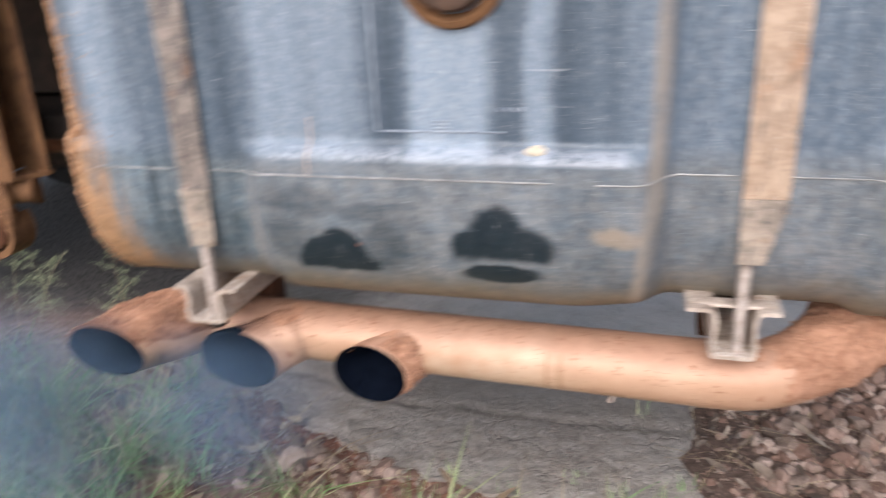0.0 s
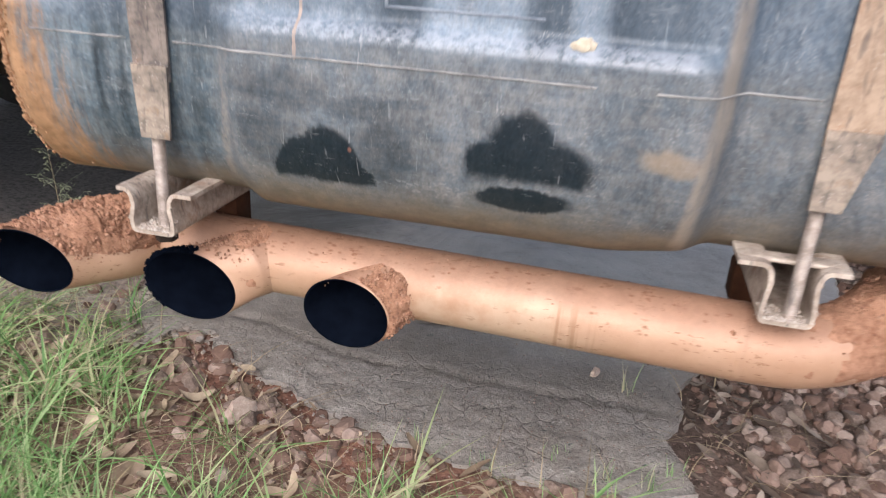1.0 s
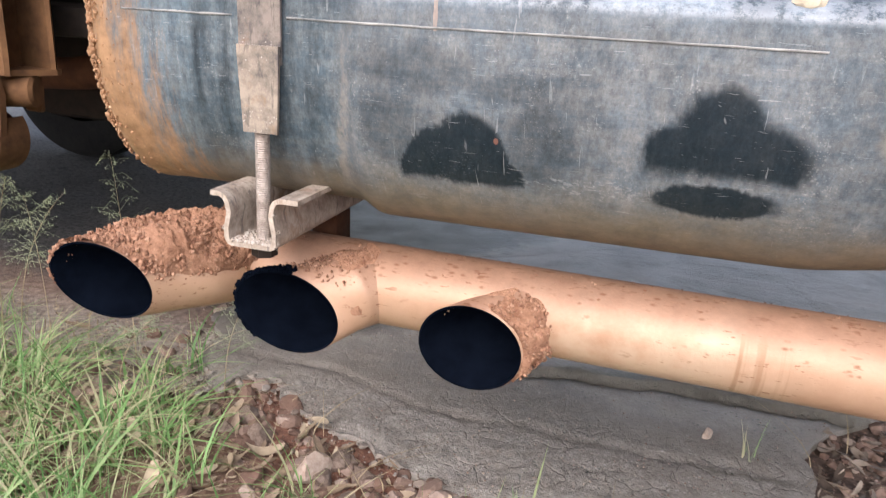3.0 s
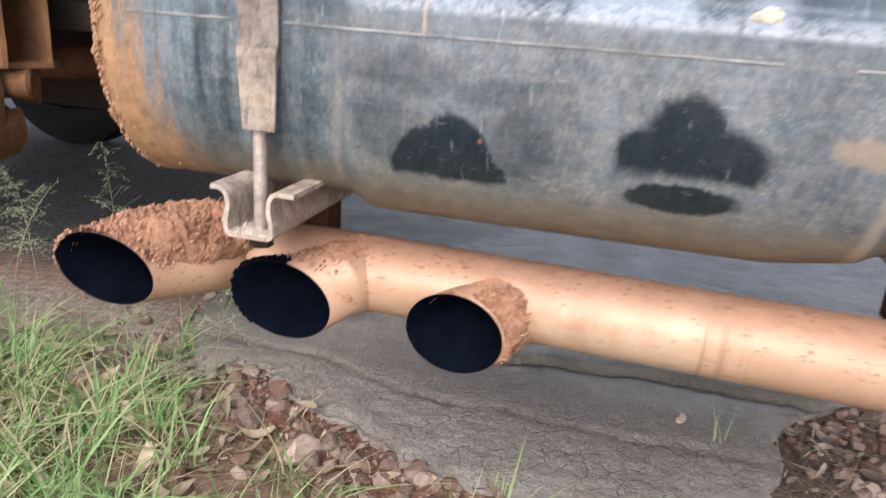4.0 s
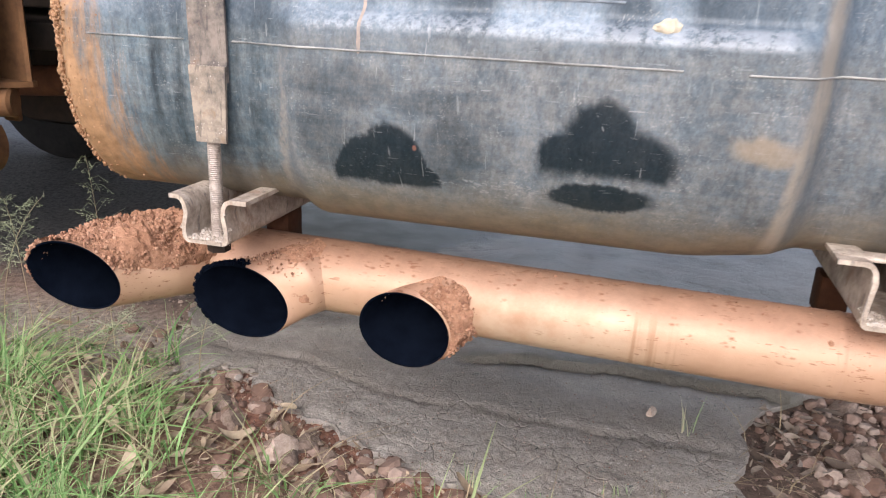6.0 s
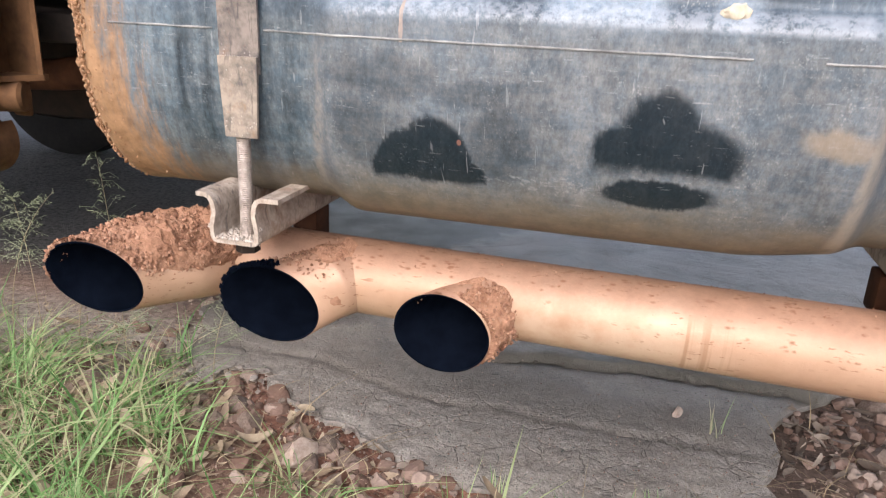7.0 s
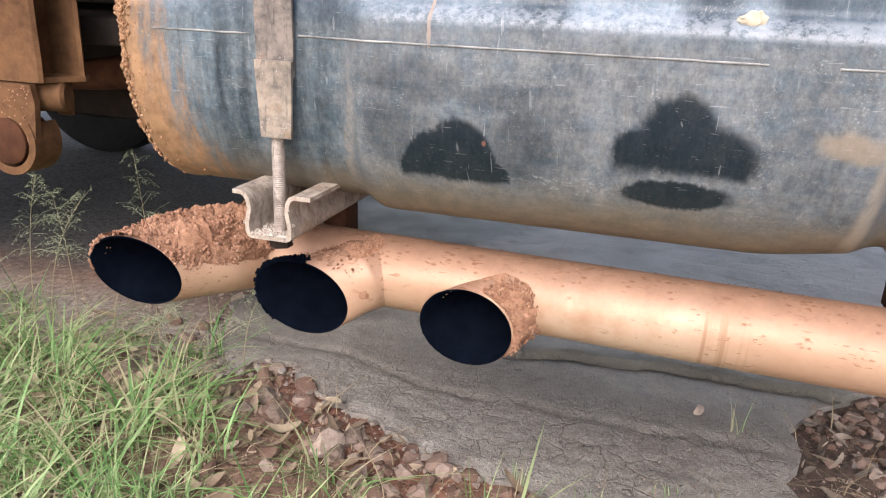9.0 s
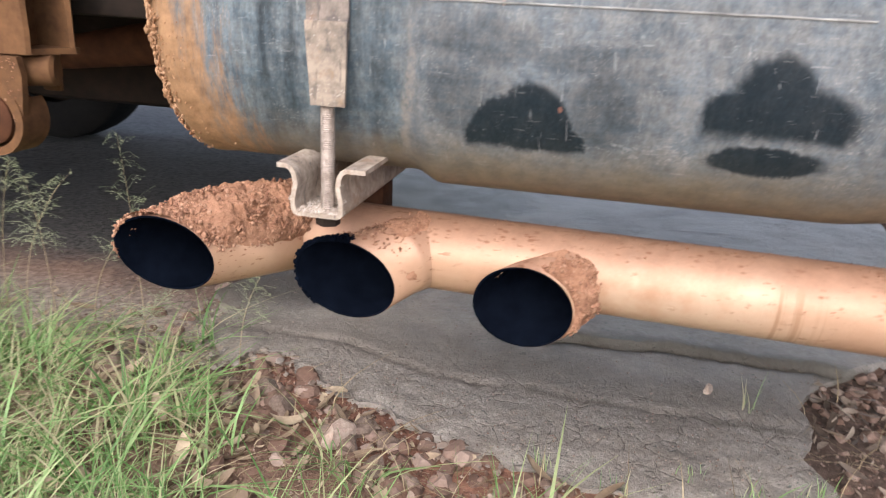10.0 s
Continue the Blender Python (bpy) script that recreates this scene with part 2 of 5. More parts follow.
def dusted_pipe():
    """Dust-dulled exhaust steel: tan film, redder caked dust on top, spatter, streaks and a few rubbed rings."""
    n = Nodes("tan_dusted_steel")
    grain = n.noise(45, 7, 0.7)
    patch = n.noise(9, 6, 0.65)
    col = n.ramp(patch, (0.3, (0.36, 0.208, 0.130)), (0.7, (0.46, 0.295, 0.198)))
    # cream patch: the pipe's specular highlight, painted as a paler colour
    cream = n.math("MULTIPLY", n.smooth(n.math("ABSOLUTE", n.math("SUBTRACT", n.axis(0), 0.02)), 0.22, 0.06), n.smooth(n.noise(16, 5, 0.65), 0.35, 0.6))
    col = n.mix(n.math("MULTIPLY", cream, 0.45), col, (0.54, 0.42, 0.31))
    up = n.axis(2, n.tree.nodes.new("ShaderNodeNewGeometry").outputs["Normal"])
    ragged = n.math("ADD", up, n.math("MULTIPLY", n.math("SUBTRACT", n.noise(20, 7, 0.70, n.scaled((0.55, 1, 1))), 0.5), 0.60))
    caked = n.smooth(ragged, 0.10, 0.95)
    col = n.mix(n.math("MULTIPLY", caked, 0.85), col, n.ramp(grain, (0.3, (0.205, 0.105, 0.066)), (0.7, (0.335, 0.185, 0.12))))
    spots = n.math("MULTIPLY", n.ramp(n.cells(120, n.scaled((0.5, 1, 1))), (0.14, 1.0), (0.34, 0.0)), n.smooth(n.math("ADD", n.noise(19, 4, 0.65), n.math("MULTIPLY", up, 0.10)), 0.565, 0.65))
    flecks = n.ramp(n.noise(150, 3, 0.6, n.scaled((0.36, 1, 1.5))), (0.61, 0.0), (0.65, 1.0))
    col = n.mix(n.math("MULTIPLY", n.math("MAXIMUM", spots, n.math("MULTIPLY", flecks, n.smooth(n.math("ADD", n.noise(8, 4, 0.6), n.math("MULTIPLY", up, 0.10)), 0.50, 0.62))), 0.8), col, (0.19, 0.085, 0.042))
    ring = n.ramp(n.noise(85, 2, 0.5, n.scaled((1, 0.02, 0.02))), (0.50, 0.0), (0.60, 1.0))
    band = n.math("MULTIPLY", n.smooth(n.math("ABSOLUTE", n.math("SUBTRACT", n.axis(0), 0.155)), 0.050, 0.025), n.smooth(up, 0.65, 0.35))
    col = n.mix(n.math("MULTIPLY", n.math("MULTIPLY", ring, band), 0.55), col, (0.26, 0.135, 0.07))
    rough = n.math("ADD", n.ramp(grain, (0.3, 0.34), (0.7, 0.50)), n.math("MULTIPLY", n.math("MAXIMUM", caked, spots), 0.3))
    h = n.math("ADD", n.noise(150, 5, 0.7), n.math("MULTIPLY", n.math("MAXIMUM", caked, spots), n.math("ADD", 0.6, n.noise(260, 3))))
    return n.finish(col, rough, h, 0.30, 0.0015, 0.20)


def plain(name, lo, hi, rough=0.8, scale=40, bump=0.3, distance=0.002, metal=0.0, spec=0.5):
    n = Nodes(name)
    a = n.noise(scale, 6, 0.65)
    b = n.noise(scale / 6, 4, 0.6)
    col = n.ramp(n.math("ADD", n.math("MULTIPLY", a, 0.6), n.math("MULTIPLY", b, 0.4)), (0.36, lo), (0.64, hi))
    return n.finish(col, rough, n.noise(scale * 2.5, 6, 0.7), bump, distance, metal, spec)


def pieces(name, *cols, rough=0.85, scale=60, bump=0.4):
    """A material whose colour varies from piece to piece of a joined mesh."""
    n = Nodes(name)
    k = len(cols) - 1
    col = n.ramp(n.random(), *[(i / k, c) for i, c in enumerate(cols)])
    col = n.mix(n.ramp(n.noise(scale, 5, 0.6), (0.3, 0.0), (0.7, 0.45)), col, tuple(0.45 * v for v in cols[0]))
    return n.finish(col, rough, n.noise(scale * 3, 4), bump, 0.002)


def smoke():
    """Thin blue haze that fades out towards the rim of its sheet."""
    n = Nodes("exhaust_haze")
    gen = n.tree.nodes.new("ShaderNodeTexCoord").outputs["Generated"]
    u, v = n.math("SUBTRACT", n.axis(0, gen), 0.5), n.math("SUBTRACT", n.axis(2, gen), 0.5)
    r = n.math("SQRT", n.math("ADD", n.math("MULTIPLY", u, u), n.math("MULTIPLY", v, v)))
    wisp = n.noise(7, 4, 0.55)
    amount = n.math("MULTIPLY", n.smooth(n.math("ADD", r, n.math("MULTIPLY", n.math("SUBTRACT", wisp, 0.5), 0.25)), 0.46, 0.08), 0.52)
    clear = n.tree.nodes.new("ShaderNodeBsdfTransparent")
    dull = n.tree.nodes.new("ShaderNodeBsdfDiffuse")
    dull.inputs[0].default_value = (0.055, 0.088, 0.138, 1)
    both = n.tree.nodes.new("ShaderNodeMixShader")
    n.put(both.inputs[0], amount)
    n.tree.links.new(clear.outputs[0], both.inputs[1])
    n.tree.links.new(dull.outputs[0], both.inputs[2])
    n.tree.links.new(both.outputs[0], n.tree.nodes["Material Output"].inputs[0])
    return n.mat


def blades(name, *cols):
    """Thin leaf blades: coloured piece by piece, letting part of the light through."""
    n = Nodes(name)
    k = len(cols) - 1
    col = n.ramp(n.random(), *[(i / k, c) for i, c in enumerate(cols)])
    n.finish(col, 0.5)
    through_light = n.tree.nodes.new("ShaderNodeBsdfTranslucent")
    n.put(through_light.inputs[0], col)
    both = n.tree.nodes.new("ShaderNodeMixShader")
    both.inputs[0].default_value = 0.4
    n.tree.links.new(n.bsdf.outputs[0], both.inputs[1])
    n.tree.links.new(through_light.outputs[0], both.inputs[2])
    n.tree.links.new(both.outputs[0], n.tree.nodes["Material Output"].inputs[0])
    return n.mat


def concrete():
    n = Nodes("worn_grey_paving")
    big = n.noise(2.2, 5, 0.6)
    mid = n.noise(14, 8, 0.72)
    fine = n.noise(130, 6, 0.75)
    tone = n.math("ADD", n.math("ADD", n.math("MULTIPLY", big, 0.30), n.math("MULTIPLY", mid, 0.35)), n.math("MULTIPLY", fine, 0.35))
    col = n.ramp(tone, (0.38, (0.160, 0.136, 0.117)), (0.50, (0.292, 0.260, 0.232)), (0.62, (0.44, 0.400, 0.362)))
    # crumbling towards the broken edge, smooth and sound further in
    worn = n.smooth(n.math("ADD", n.axis(1), n.math("MULTIPLY", n.math("SUBTRACT", n.noise(4, 5, 0.6), 0.5), 0.5)), 1.12, 0.74)
    grit_pale = n.math("MULTIPLY", n.ramp(n.cells(95), (0.16, 1.0), (0.34, 0.0)), n.smooth(n.noise(17, 5, 0.65), 0.50, 0.62))
    col = n.mix(n.math("MULTIPLY", n.math("MULTIPLY", grit_pale, worn), 0.75), col, (0.52, 0.48, 0.44))
    shove = n.tree.nodes.new("ShaderNodeVectorMath")
    wobble = n.tree.nodes.new("ShaderNodeTexNoise")
    n.put(wobble.inputs["Vector"], n.coord)
    wobble.inputs["Scale"].default_value, wobble.inputs["Detail"].default_value = 13, 6
    stretch = n.tree.nodes.new("ShaderNodeVectorMath")
    stretch.operation = "SCALE"
    n.put(stretch.inputs[0], wobble.outputs["Color"])
    stretch.inputs["Scale"].default_value = 0.10
    n.put(shove.inputs[0], n.coord), n.put(shove.inputs[1], stretch.outputs[0])
    chips = n.math("MULTIPLY", n.ramp(n.cells(62, shove.outputs[0]), (0.12, 1.0), (0.24, 0.0)), n.smooth(n.noise(9, 5, 0.65), 0.44, 0.56))
    col = n.mix(n.math("MULTIPLY", chips, 0.90), col, (0.09, 0.105, 0.095))

    def net(scale, width, lo, hi):
        d = n.cells(scale, shove.outputs[0], "DISTANCE_TO_EDGE")
        return n.math("MULTIPLY", n.ramp(d, (0.0, 1.0), (width, 0.0)), n.smooth(n.noise(scale * 0.55, 4, 0.55), lo, hi))

    crack = n.math("MAXIMUM", n.math("MULTIPLY", net(13, 0.045, 0.45, 0.56), worn), n.math("MULTIPLY", net(4.5, 0.012, 0.50, 0.60), 0.8))
    col = n.mix(n.math("MULTIPLY", crack, 0.50), col, (0.085, 0.070, 0.060))
    bend = n.math("MULTIPLY", n.smooth(n.axis(0), 0.0, -0.4), 0.10)
    wander = n.math("MULTIPLY", n.math("SUBTRACT", n.noise(9, 6, 0.65), 0.5), 0.09)
    off = n.math("ABSOLUTE", n.math("ADD", n.math("SUBTRACT", n.math("SUBTRACT", n.axis(1), 0.79), bend), wander))
    rut = n.math("MULTIPLY", n.ramp(off, (0.0, 1.0), (0.020, 0.0)), n.smooth(n.noise(5, 4), 0.34, 0.50))
    col = n.mix(n.math("MULTIPLY", rut, 0.6), col, (0.085, 0.066, 0.054))
    # a darker band runs across the slab near y 0.90
    darkened = n.smooth(n.math("ABSOLUTE", n.math("SUBTRACT", n.math("ADD", n.axis(1), n.math("MULTIPLY", n.math("SUBTRACT", big, 0.5), 0.5)), 0.90)), 0.16, 0.02)
    col = n.mix(n.math("MULTIPLY", darkened, 0.40), col, (0.165, 0.140, 0.122))
    # beyond the pipe the slab is paler: reflected sky put into its colour
    far_sheen = n.math("MULTIPLY", n.smooth(n.axis(1), 1.22, 1.42), n.smooth(n.noise(6, 5, 0.6), 0.25, 0.60))
    col = n.mix(n.math("MULTIPLY", far_sheen, 0.55), col, (0.47, 0.435, 0.415))
    # darker along the broken upper layer
    ledge = n.math("SUBTRACT", n.math("SUBTRACT", n.axis(1), 1.075), n.math("MULTIPLY", n.smooth(n.axis(0), 0.08, 0.50), 0.065))
    ledge = n.math("ADD", ledge, n.math("MULTIPLY", n.math("SUBTRACT", n.noise(13, 6, 0.7), 0.5), 0.10))
    ledge = n.math("MULTIPLY", n.smooth(n.math("ABSOLUTE", ledge), 0.060, 0.015), n.smooth(n.axis(0), -0.02, 0.12))
    col = n.mix(n.math("MULTIPLY", ledge, 0.72), col, (0.105, 0.095, 0.074))
    # shade below the truck, painted as a dark patch with a ragged edge
    truck_shade = n.math("ADD", n.axis(0), n.math("ADD", n.math("MULTIPLY", n.math("SUBTRACT", n.noise(3.5, 6, 0.65), 0.5), 0.9), n.math("MULTIPLY", n.math("SUBTRACT", n.axis(1), 1.3), -0.25)))
    truck_shade = n.math("MULTIPLY", n.smooth(truck_shade, -0.22, -0.52), n.smooth(n.axis(1), 0.95, 1.15))
    col = n.mix(n.math("MULTIPLY", truck_shade, 0.80), col, (0.055, 0.048, 0.044))
    dirt = n.smooth(n.noise(5.5, 7, 0.72), 0.60, 0.76)
    col = n.mix(n.math("MULTIPLY", dirt, 0.45), col, (0.26, 0.19, 0.145))
    h = n.math("ADD", n.math("MULTIPLY", fine, 0.7), n.math("MULTIPLY", n.math("MULTIPLY", n.noise(42, 6, 0.7), worn), 1.6))
    h = n.math("SUBTRACT", n.math("SUBTRACT", h, n.math("MULTIPLY", chips, 0.5)), n.math("MULTIPLY", crack, 0.5))
    return n.finish(col, n.math("ADD", n.ramp(n.noise(7, 5, 0.65), (0.38, 0.30), (0.62, 0.48)), n.math("MULTIPLY", worn, 0.45)), h, 0.75, 0.008)


def soil():
    n = Nodes("brown_soil")
    big, fine = n.noise(1.6, 6, 0.65), n.noise(45, 7, 0.7)
    col = n.ramp(n.math("ADD", n.math("MULTIPLY", big, 0.35), n.math("MULTIPLY", fine, 0.65)), (0.35, (0.075, 0.043, 0.032)), (0.52, (0.195, 0.115, 0.082)), (0.66, (0.34, 0.225, 0.17)))
    # soil under the truck: its deep shade is put into a near-black colour
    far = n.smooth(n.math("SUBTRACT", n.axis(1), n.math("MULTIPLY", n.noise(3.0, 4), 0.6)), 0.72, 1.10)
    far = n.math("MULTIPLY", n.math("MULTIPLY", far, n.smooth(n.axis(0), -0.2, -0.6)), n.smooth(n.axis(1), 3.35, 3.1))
    pale = n.math("MULTIPLY", n.math("MULTIPLY", n.smooth(n.axis(1), 0.50, 0.75), n.smooth(n.axis(1), 1.20, 0.90)), n.smooth(n.axis(0), -0.35, -0.55))
    col = n.mix(n.math("MULTIPLY", pale, 0.75), col, n.ramp(fine, (0.35, (0.17, 0.145, 0.125)), (0.66, (0.46, 0.41, 0.365))))
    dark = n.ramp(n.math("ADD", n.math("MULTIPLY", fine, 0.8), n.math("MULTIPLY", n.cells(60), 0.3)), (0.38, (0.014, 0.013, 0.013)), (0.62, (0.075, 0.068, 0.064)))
    # darker, less red soil right of the paving
    spread = n.math("ADD", n.axis(0), n.math("MULTIPLY", n.math("SUBTRACT", n.noise(4, 5, 0.65), 0.5), 0.35))
    darkened = n.math("MULTIPLY", n.math("MULTIPLY", n.smooth(spread, 0.68, 0.82), n.smooth(spread, 1.9, 1.3)), n.smooth(n.math("ADD", n.axis(1), n.math("MULTIPLY", n.noise(3, 4, 0.6), 0.4)), 0.30, 0.65))
    col = n.mix(n.math("MULTIPLY", darkened, 0.75), col, n.ramp(fine, (0.35, (0.045, 0.033, 0.027)), (0.66, (0.17, 0.120, 0.095))))
    col = n.mix(n.smooth(n.axis(1), 2.85, 3.2), col, n.ramp(fine, (0.35, (0.065, 0.068, 0.072)), (0.66, (0.155, 0.158, 0.162))))
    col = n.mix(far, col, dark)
    lie = n.math("ADD", n.math("ADD", n.axis(1), n.math("MULTIPLY", n.axis(0), 0.42)), n.math("MULTIPLY", n.math("SUBTRACT", n.noise(7, 4, 0.6), 0.5), 0.16))
    red = n.math("MULTIPLY", n.smooth(lie, 0.31, 0.43), n.math("MULTIPLY", n.smooth(n.axis(0), -0.62, -0.50), n.smooth(n.axis(0), 0.55, 0.25)))
    red = n.math("MULTIPLY", red, n.smooth(n.axis(1), 0.95, 0.85))
    col = n.mix(n.math("MULTIPLY", red, 0.85), col, n.ramp(fine, (0.34, (0.105, 0.042, 0.028)), (0.66, (0.34, 0.165, 0.112))))
    return n.finish(col, 0.9, n.math("ADD", fine, n.math("MULTIPLY", n.noise(160, 3), 0.4)), 0.8, 0.01)


M_TANK, M_PIPE, M_CONC, M_SOIL = tank_plastic(), dusted_pipe(), concrete(), soil()
M_MUD = plain("caked_orange_mud", (0.21, 0.100, 0.058), (0.44, 0.245, 0.158), 0.95, 120, 0.9, 0.004, spec=0.2)
M_CLOD = pieces("mud_clods", (0.21, 0.095, 0.055), (0.31, 0.155, 0.092), (0.42, 0.245, 0.158))
M_PALEMUD = pieces("pale_mud_crumbs", (0.34, 0.27, 0.22), (0.46, 0.39, 0.33), (0.58, 0.52, 0.46))
M_TANMUD = pieces("tan_mud_clods", (0.25, 0.125, 0.06), (0.36, 0.195, 0.10), (0.48, 0.30, 0.18))


def worn_steel(name, dark, pale, rust, rough=0.5, metal=0.2):
    """Dust-greyed steel: blotches, upright scrapes to darker metal, rust stains."""
    n = Nodes(name)
    col = n.ramp(n.noise(34, 7, 0.72), (0.36, dark), (0.60, pale))
    scrape = n.ramp(n.noise(38, 4, 0.65, n.scaled((3.2, 3.2, 0.45)), 0.4), (0.57, 0.0), (0.64, 1.0))
    col = n.mix(n.math("MULTIPLY", scrape, 0.55), col, (0.055, 0.050, 0.050))
    stain = n.smooth(n.noise(21, 6, 0.7), 0.54, 0.66)
    col = n.mix(n.math("MULTIPLY", stain, 0.6), col, rust)
    fleck = n.ramp(n.cells(210), (0.12, 1.0), (0.24, 0.0))
    col = n.mix(n.math("MULTIPLY", n.math("MULTIPLY", fleck, n.smooth(n.noise(40, 3), 0.5, 0.6)), 0.6), col, (0.55, 0.50, 0.45))
    return n.finish(col, rough, n.noise(120, 6, 0.7), 0.35, 0.001, metal)


M_BRACKET = worn_steel("grey_dusted_iron", (0.22, 0.168, 0.132), (0.47, 0.395, 0.33), (0.23, 0.125, 0.075), 0.6, 0.1)
M_STRAP = worn_steel("worn_strap_steel", (0.055, 0.052, 0.053), (0.24, 0.20, 0.172), (0.16, 0.085, 0.05), 0.42, 0.3)
M_ROD = worn_steel("greyed_threaded_steel", (0.18, 0.14, 0.115), (0.42, 0.355, 0.31), (0.24, 0.15, 0.10), 0.5, 0.25)
M_PLATE = worn_steel("mottled_plate_steel", (0.115, 0.098, 0.084), (0.33, 0.268, 0.212), (0.27, 0.165, 0.095), 0.55, 0.2)
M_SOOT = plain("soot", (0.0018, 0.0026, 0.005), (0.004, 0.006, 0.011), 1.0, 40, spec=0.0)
M_RUST = plain("orange_dusted_chassis", (0.065, 0.030, 0.014), (0.17, 0.085, 0.038), 0.85, 26, 0.5, 0.003, spec=0.25)
M_AXLE = plain("red_brown_axle", (0.035, 0.013, 0.007), (0.095, 0.038, 0.018), 0.85, 22, 0.5, 0.003, spec=0.2)
M_DARK = plain("dark_grimy_steel", (0.010, 0.008, 0.007), (0.030, 0.020, 0.015), 0.9, 20, spec=0.2)
M_STRAP_TAN = worn_steel("tan_dusted_strap", (0.20, 0.135, 0.09), (0.38, 0.28, 0.20), (0.27, 0.15, 0.085), 0.6, 0.15)
M_RUBBER = plain("tyre_rubber", (0.006, 0.006, 0.007), (0.016, 0.015, 0.014), 0.9, 30, spec=0.2)


# ---- mesh helpers ----
def part(name, bm, material, parent=None, label="", smooth=True):
    bmesh.ops.recalc_face_normals(bm, faces=bm.faces)
    me = bpy.data.meshes.new(name)
    bm.to_mesh(me)
    bm.free()
    me.materials.append(material)
    if smooth:
        me.polygons.foreach_set("use_smooth", [True] * len(me.polygons))
        me.set_sharp_from_angle(angle=radians(38))
    ob = new(name, me)
    ob.parent = parent
    if label:
        ob["label"] = label
    return ob


def thing(name, x, y, z, label, category, group="", kind=""):
    ob = new(name)
    ob.location = (x, y, z)
    ob.empty_display_size = 0.05
    return tagged(ob, label, category, group, kind)


def mesh_part(name, bm, material, parent, label="", smooth=True):
    """A part whose mesh is written in world metres."""
    o = parent.location + (parent.parent.location if parent.parent else Vector())
    bm.transform(Matrix.Translation(-o))
    return part(name, bm, material, parent, label, smooth)


def box(bm, lo, hi, bevel=0.0, segments=2):
    r = bmesh.ops.create_cube(bm, size=1.0)
    m = Matrix.LocRotScale([(a + b) / 2 for a, b in zip(lo, hi)], None, [b - a for a, b in zip(lo, hi)])
    bmesh.ops.transform(bm, matrix=m, verts=r["verts"])
    if bevel:
        edges = {e for v in r["verts"] for e in v.link_edges}
        bmesh.ops.bevel(bm, geom=list(edges), offset=bevel, segments=segments, affect="EDGES", profile=0.5)


def rings_to_mesh(bm, rings, closed=True, cap=False):
    """Joins rings of points, all of one length, into a skin."""
    rows = [[bm.verts.new(p) for p in ring] for ring in rings]
    n = len(rows[0])
    for a, b in zip(rows, rows[1:]):
        for i in range(n if closed else n - 1):
            j = (i + 1) % n
            bm.faces.new((a[i], a[j], b[j], b[i]))
    if cap:
        bm.faces.new(rows[0])
        bm.faces.new(rows[-1])
    return rows


def tube(bm, points, radius, n=12, cap=True):
    """A round bar along points."""
    pts = [Vector(p) for p in points]
    rings, up = [], None
    for i, p in enumerate(pts):
        d = (pts[min(i + 1, len(pts) - 1)] - pts[max(i - 1, 0)]).normalized()
        if up is None:
            up = d.orthogonal().normalized()
        up = (up - d * up.dot(d)).normalized()
        side = d.cross(up)
        r = float(radius[i] if isinstance(radius, (list, tuple)) else radius)
        rings.append([p + r * (math.cos(a) * up + math.sin(a) * side) for a in np.linspace(0, 2 * math.pi, n, endpoint=False)])
    rings_to_mesh(bm, rings, True, cap)


def lump(bm, centre, size, seed, sub=1, rough=0.35):
    """A small irregular stone or clod."""
    r = bmesh.ops.create_icosphere(bm, subdivisions=sub, radius=1.0)
    turn = Euler((seed * 1.7, seed * 2.3, seed * 0.9)).to_matrix()
    for v in r["verts"]:
        k = 1 + rough * noise.noise(v.co * 1.4 + Vector((seed * 3.1, seed, -seed)))
        c = Vector((v.co.x * size[0], v.co.y * size[1], v.co.z * size[2])) * k
        v.co = Vector(centre) + turn @ c


def smoothstep(a, b, x):
    t = min(1.0, max(0.0, (x - a) / (b - a)))
    return t * t * (3 - 2 * t)


# ---- ground ----
def height(x, y):
    """The lie of the soil round the paving."""
    h = -0.026 + 0.016 * noise.noise(Vector((x * 1.7, y * 1.7, 0))) + 0.008 * noise.noise(Vector((x * 9, y * 9, 3)))
    return h


def make_ground():
    bm = bmesh.new()
    xs = np.concatenate([[-400, -60, -15, -6], np.linspace(-3, 3, 121), [6, 15, 60, 400]])
    ys = np.concatenate([[-400, -60, -10, -3], np.linspace(-1.4, 3.6, 101), [6, 15, 60, 400]])
    grid = [[bm.verts.new((x, y, height(x, y) if abs(x) < 7 and abs(y) < 7 else -0.035)) for x in xs] for y in ys]
    for a, b in zip(grid, grid[1:]):
        for i in range(len(xs) - 1):
            bm.faces.new((a[i], a[i + 1], b[i + 1], b[i]))
    return tagged(part("ground", bm, M_SOIL), "brown soil verge, shade painted in below the truck beyond", "ground", kind="structure")


SLAB_FRONT = [(-1.05, 1.65), (-0.82, 1.12), (-0.75, 0.92), (-0.67, 0.76), (-0.60, 0.70), (-0.55, 0.76), (-0.51, 0.80), (-0.45, 0.79), (-0.38, 0.72), (-0.20, 0.62), (-0.06, 0.57), (0.12, 0.50),
              (0.34, 0.46), (0.55, 0.46), (0.74, 0.47), (0.86, 0.52), (0.83, 0.62), (0.80, 0.72), (0.85, 0.84), (0.83, 0.93), (0.90, 1.06), (1.04, 1.18), (1.26, 1.34), (1.40, 1.6), (1.5, 2.4), (1.6, 3.4)]


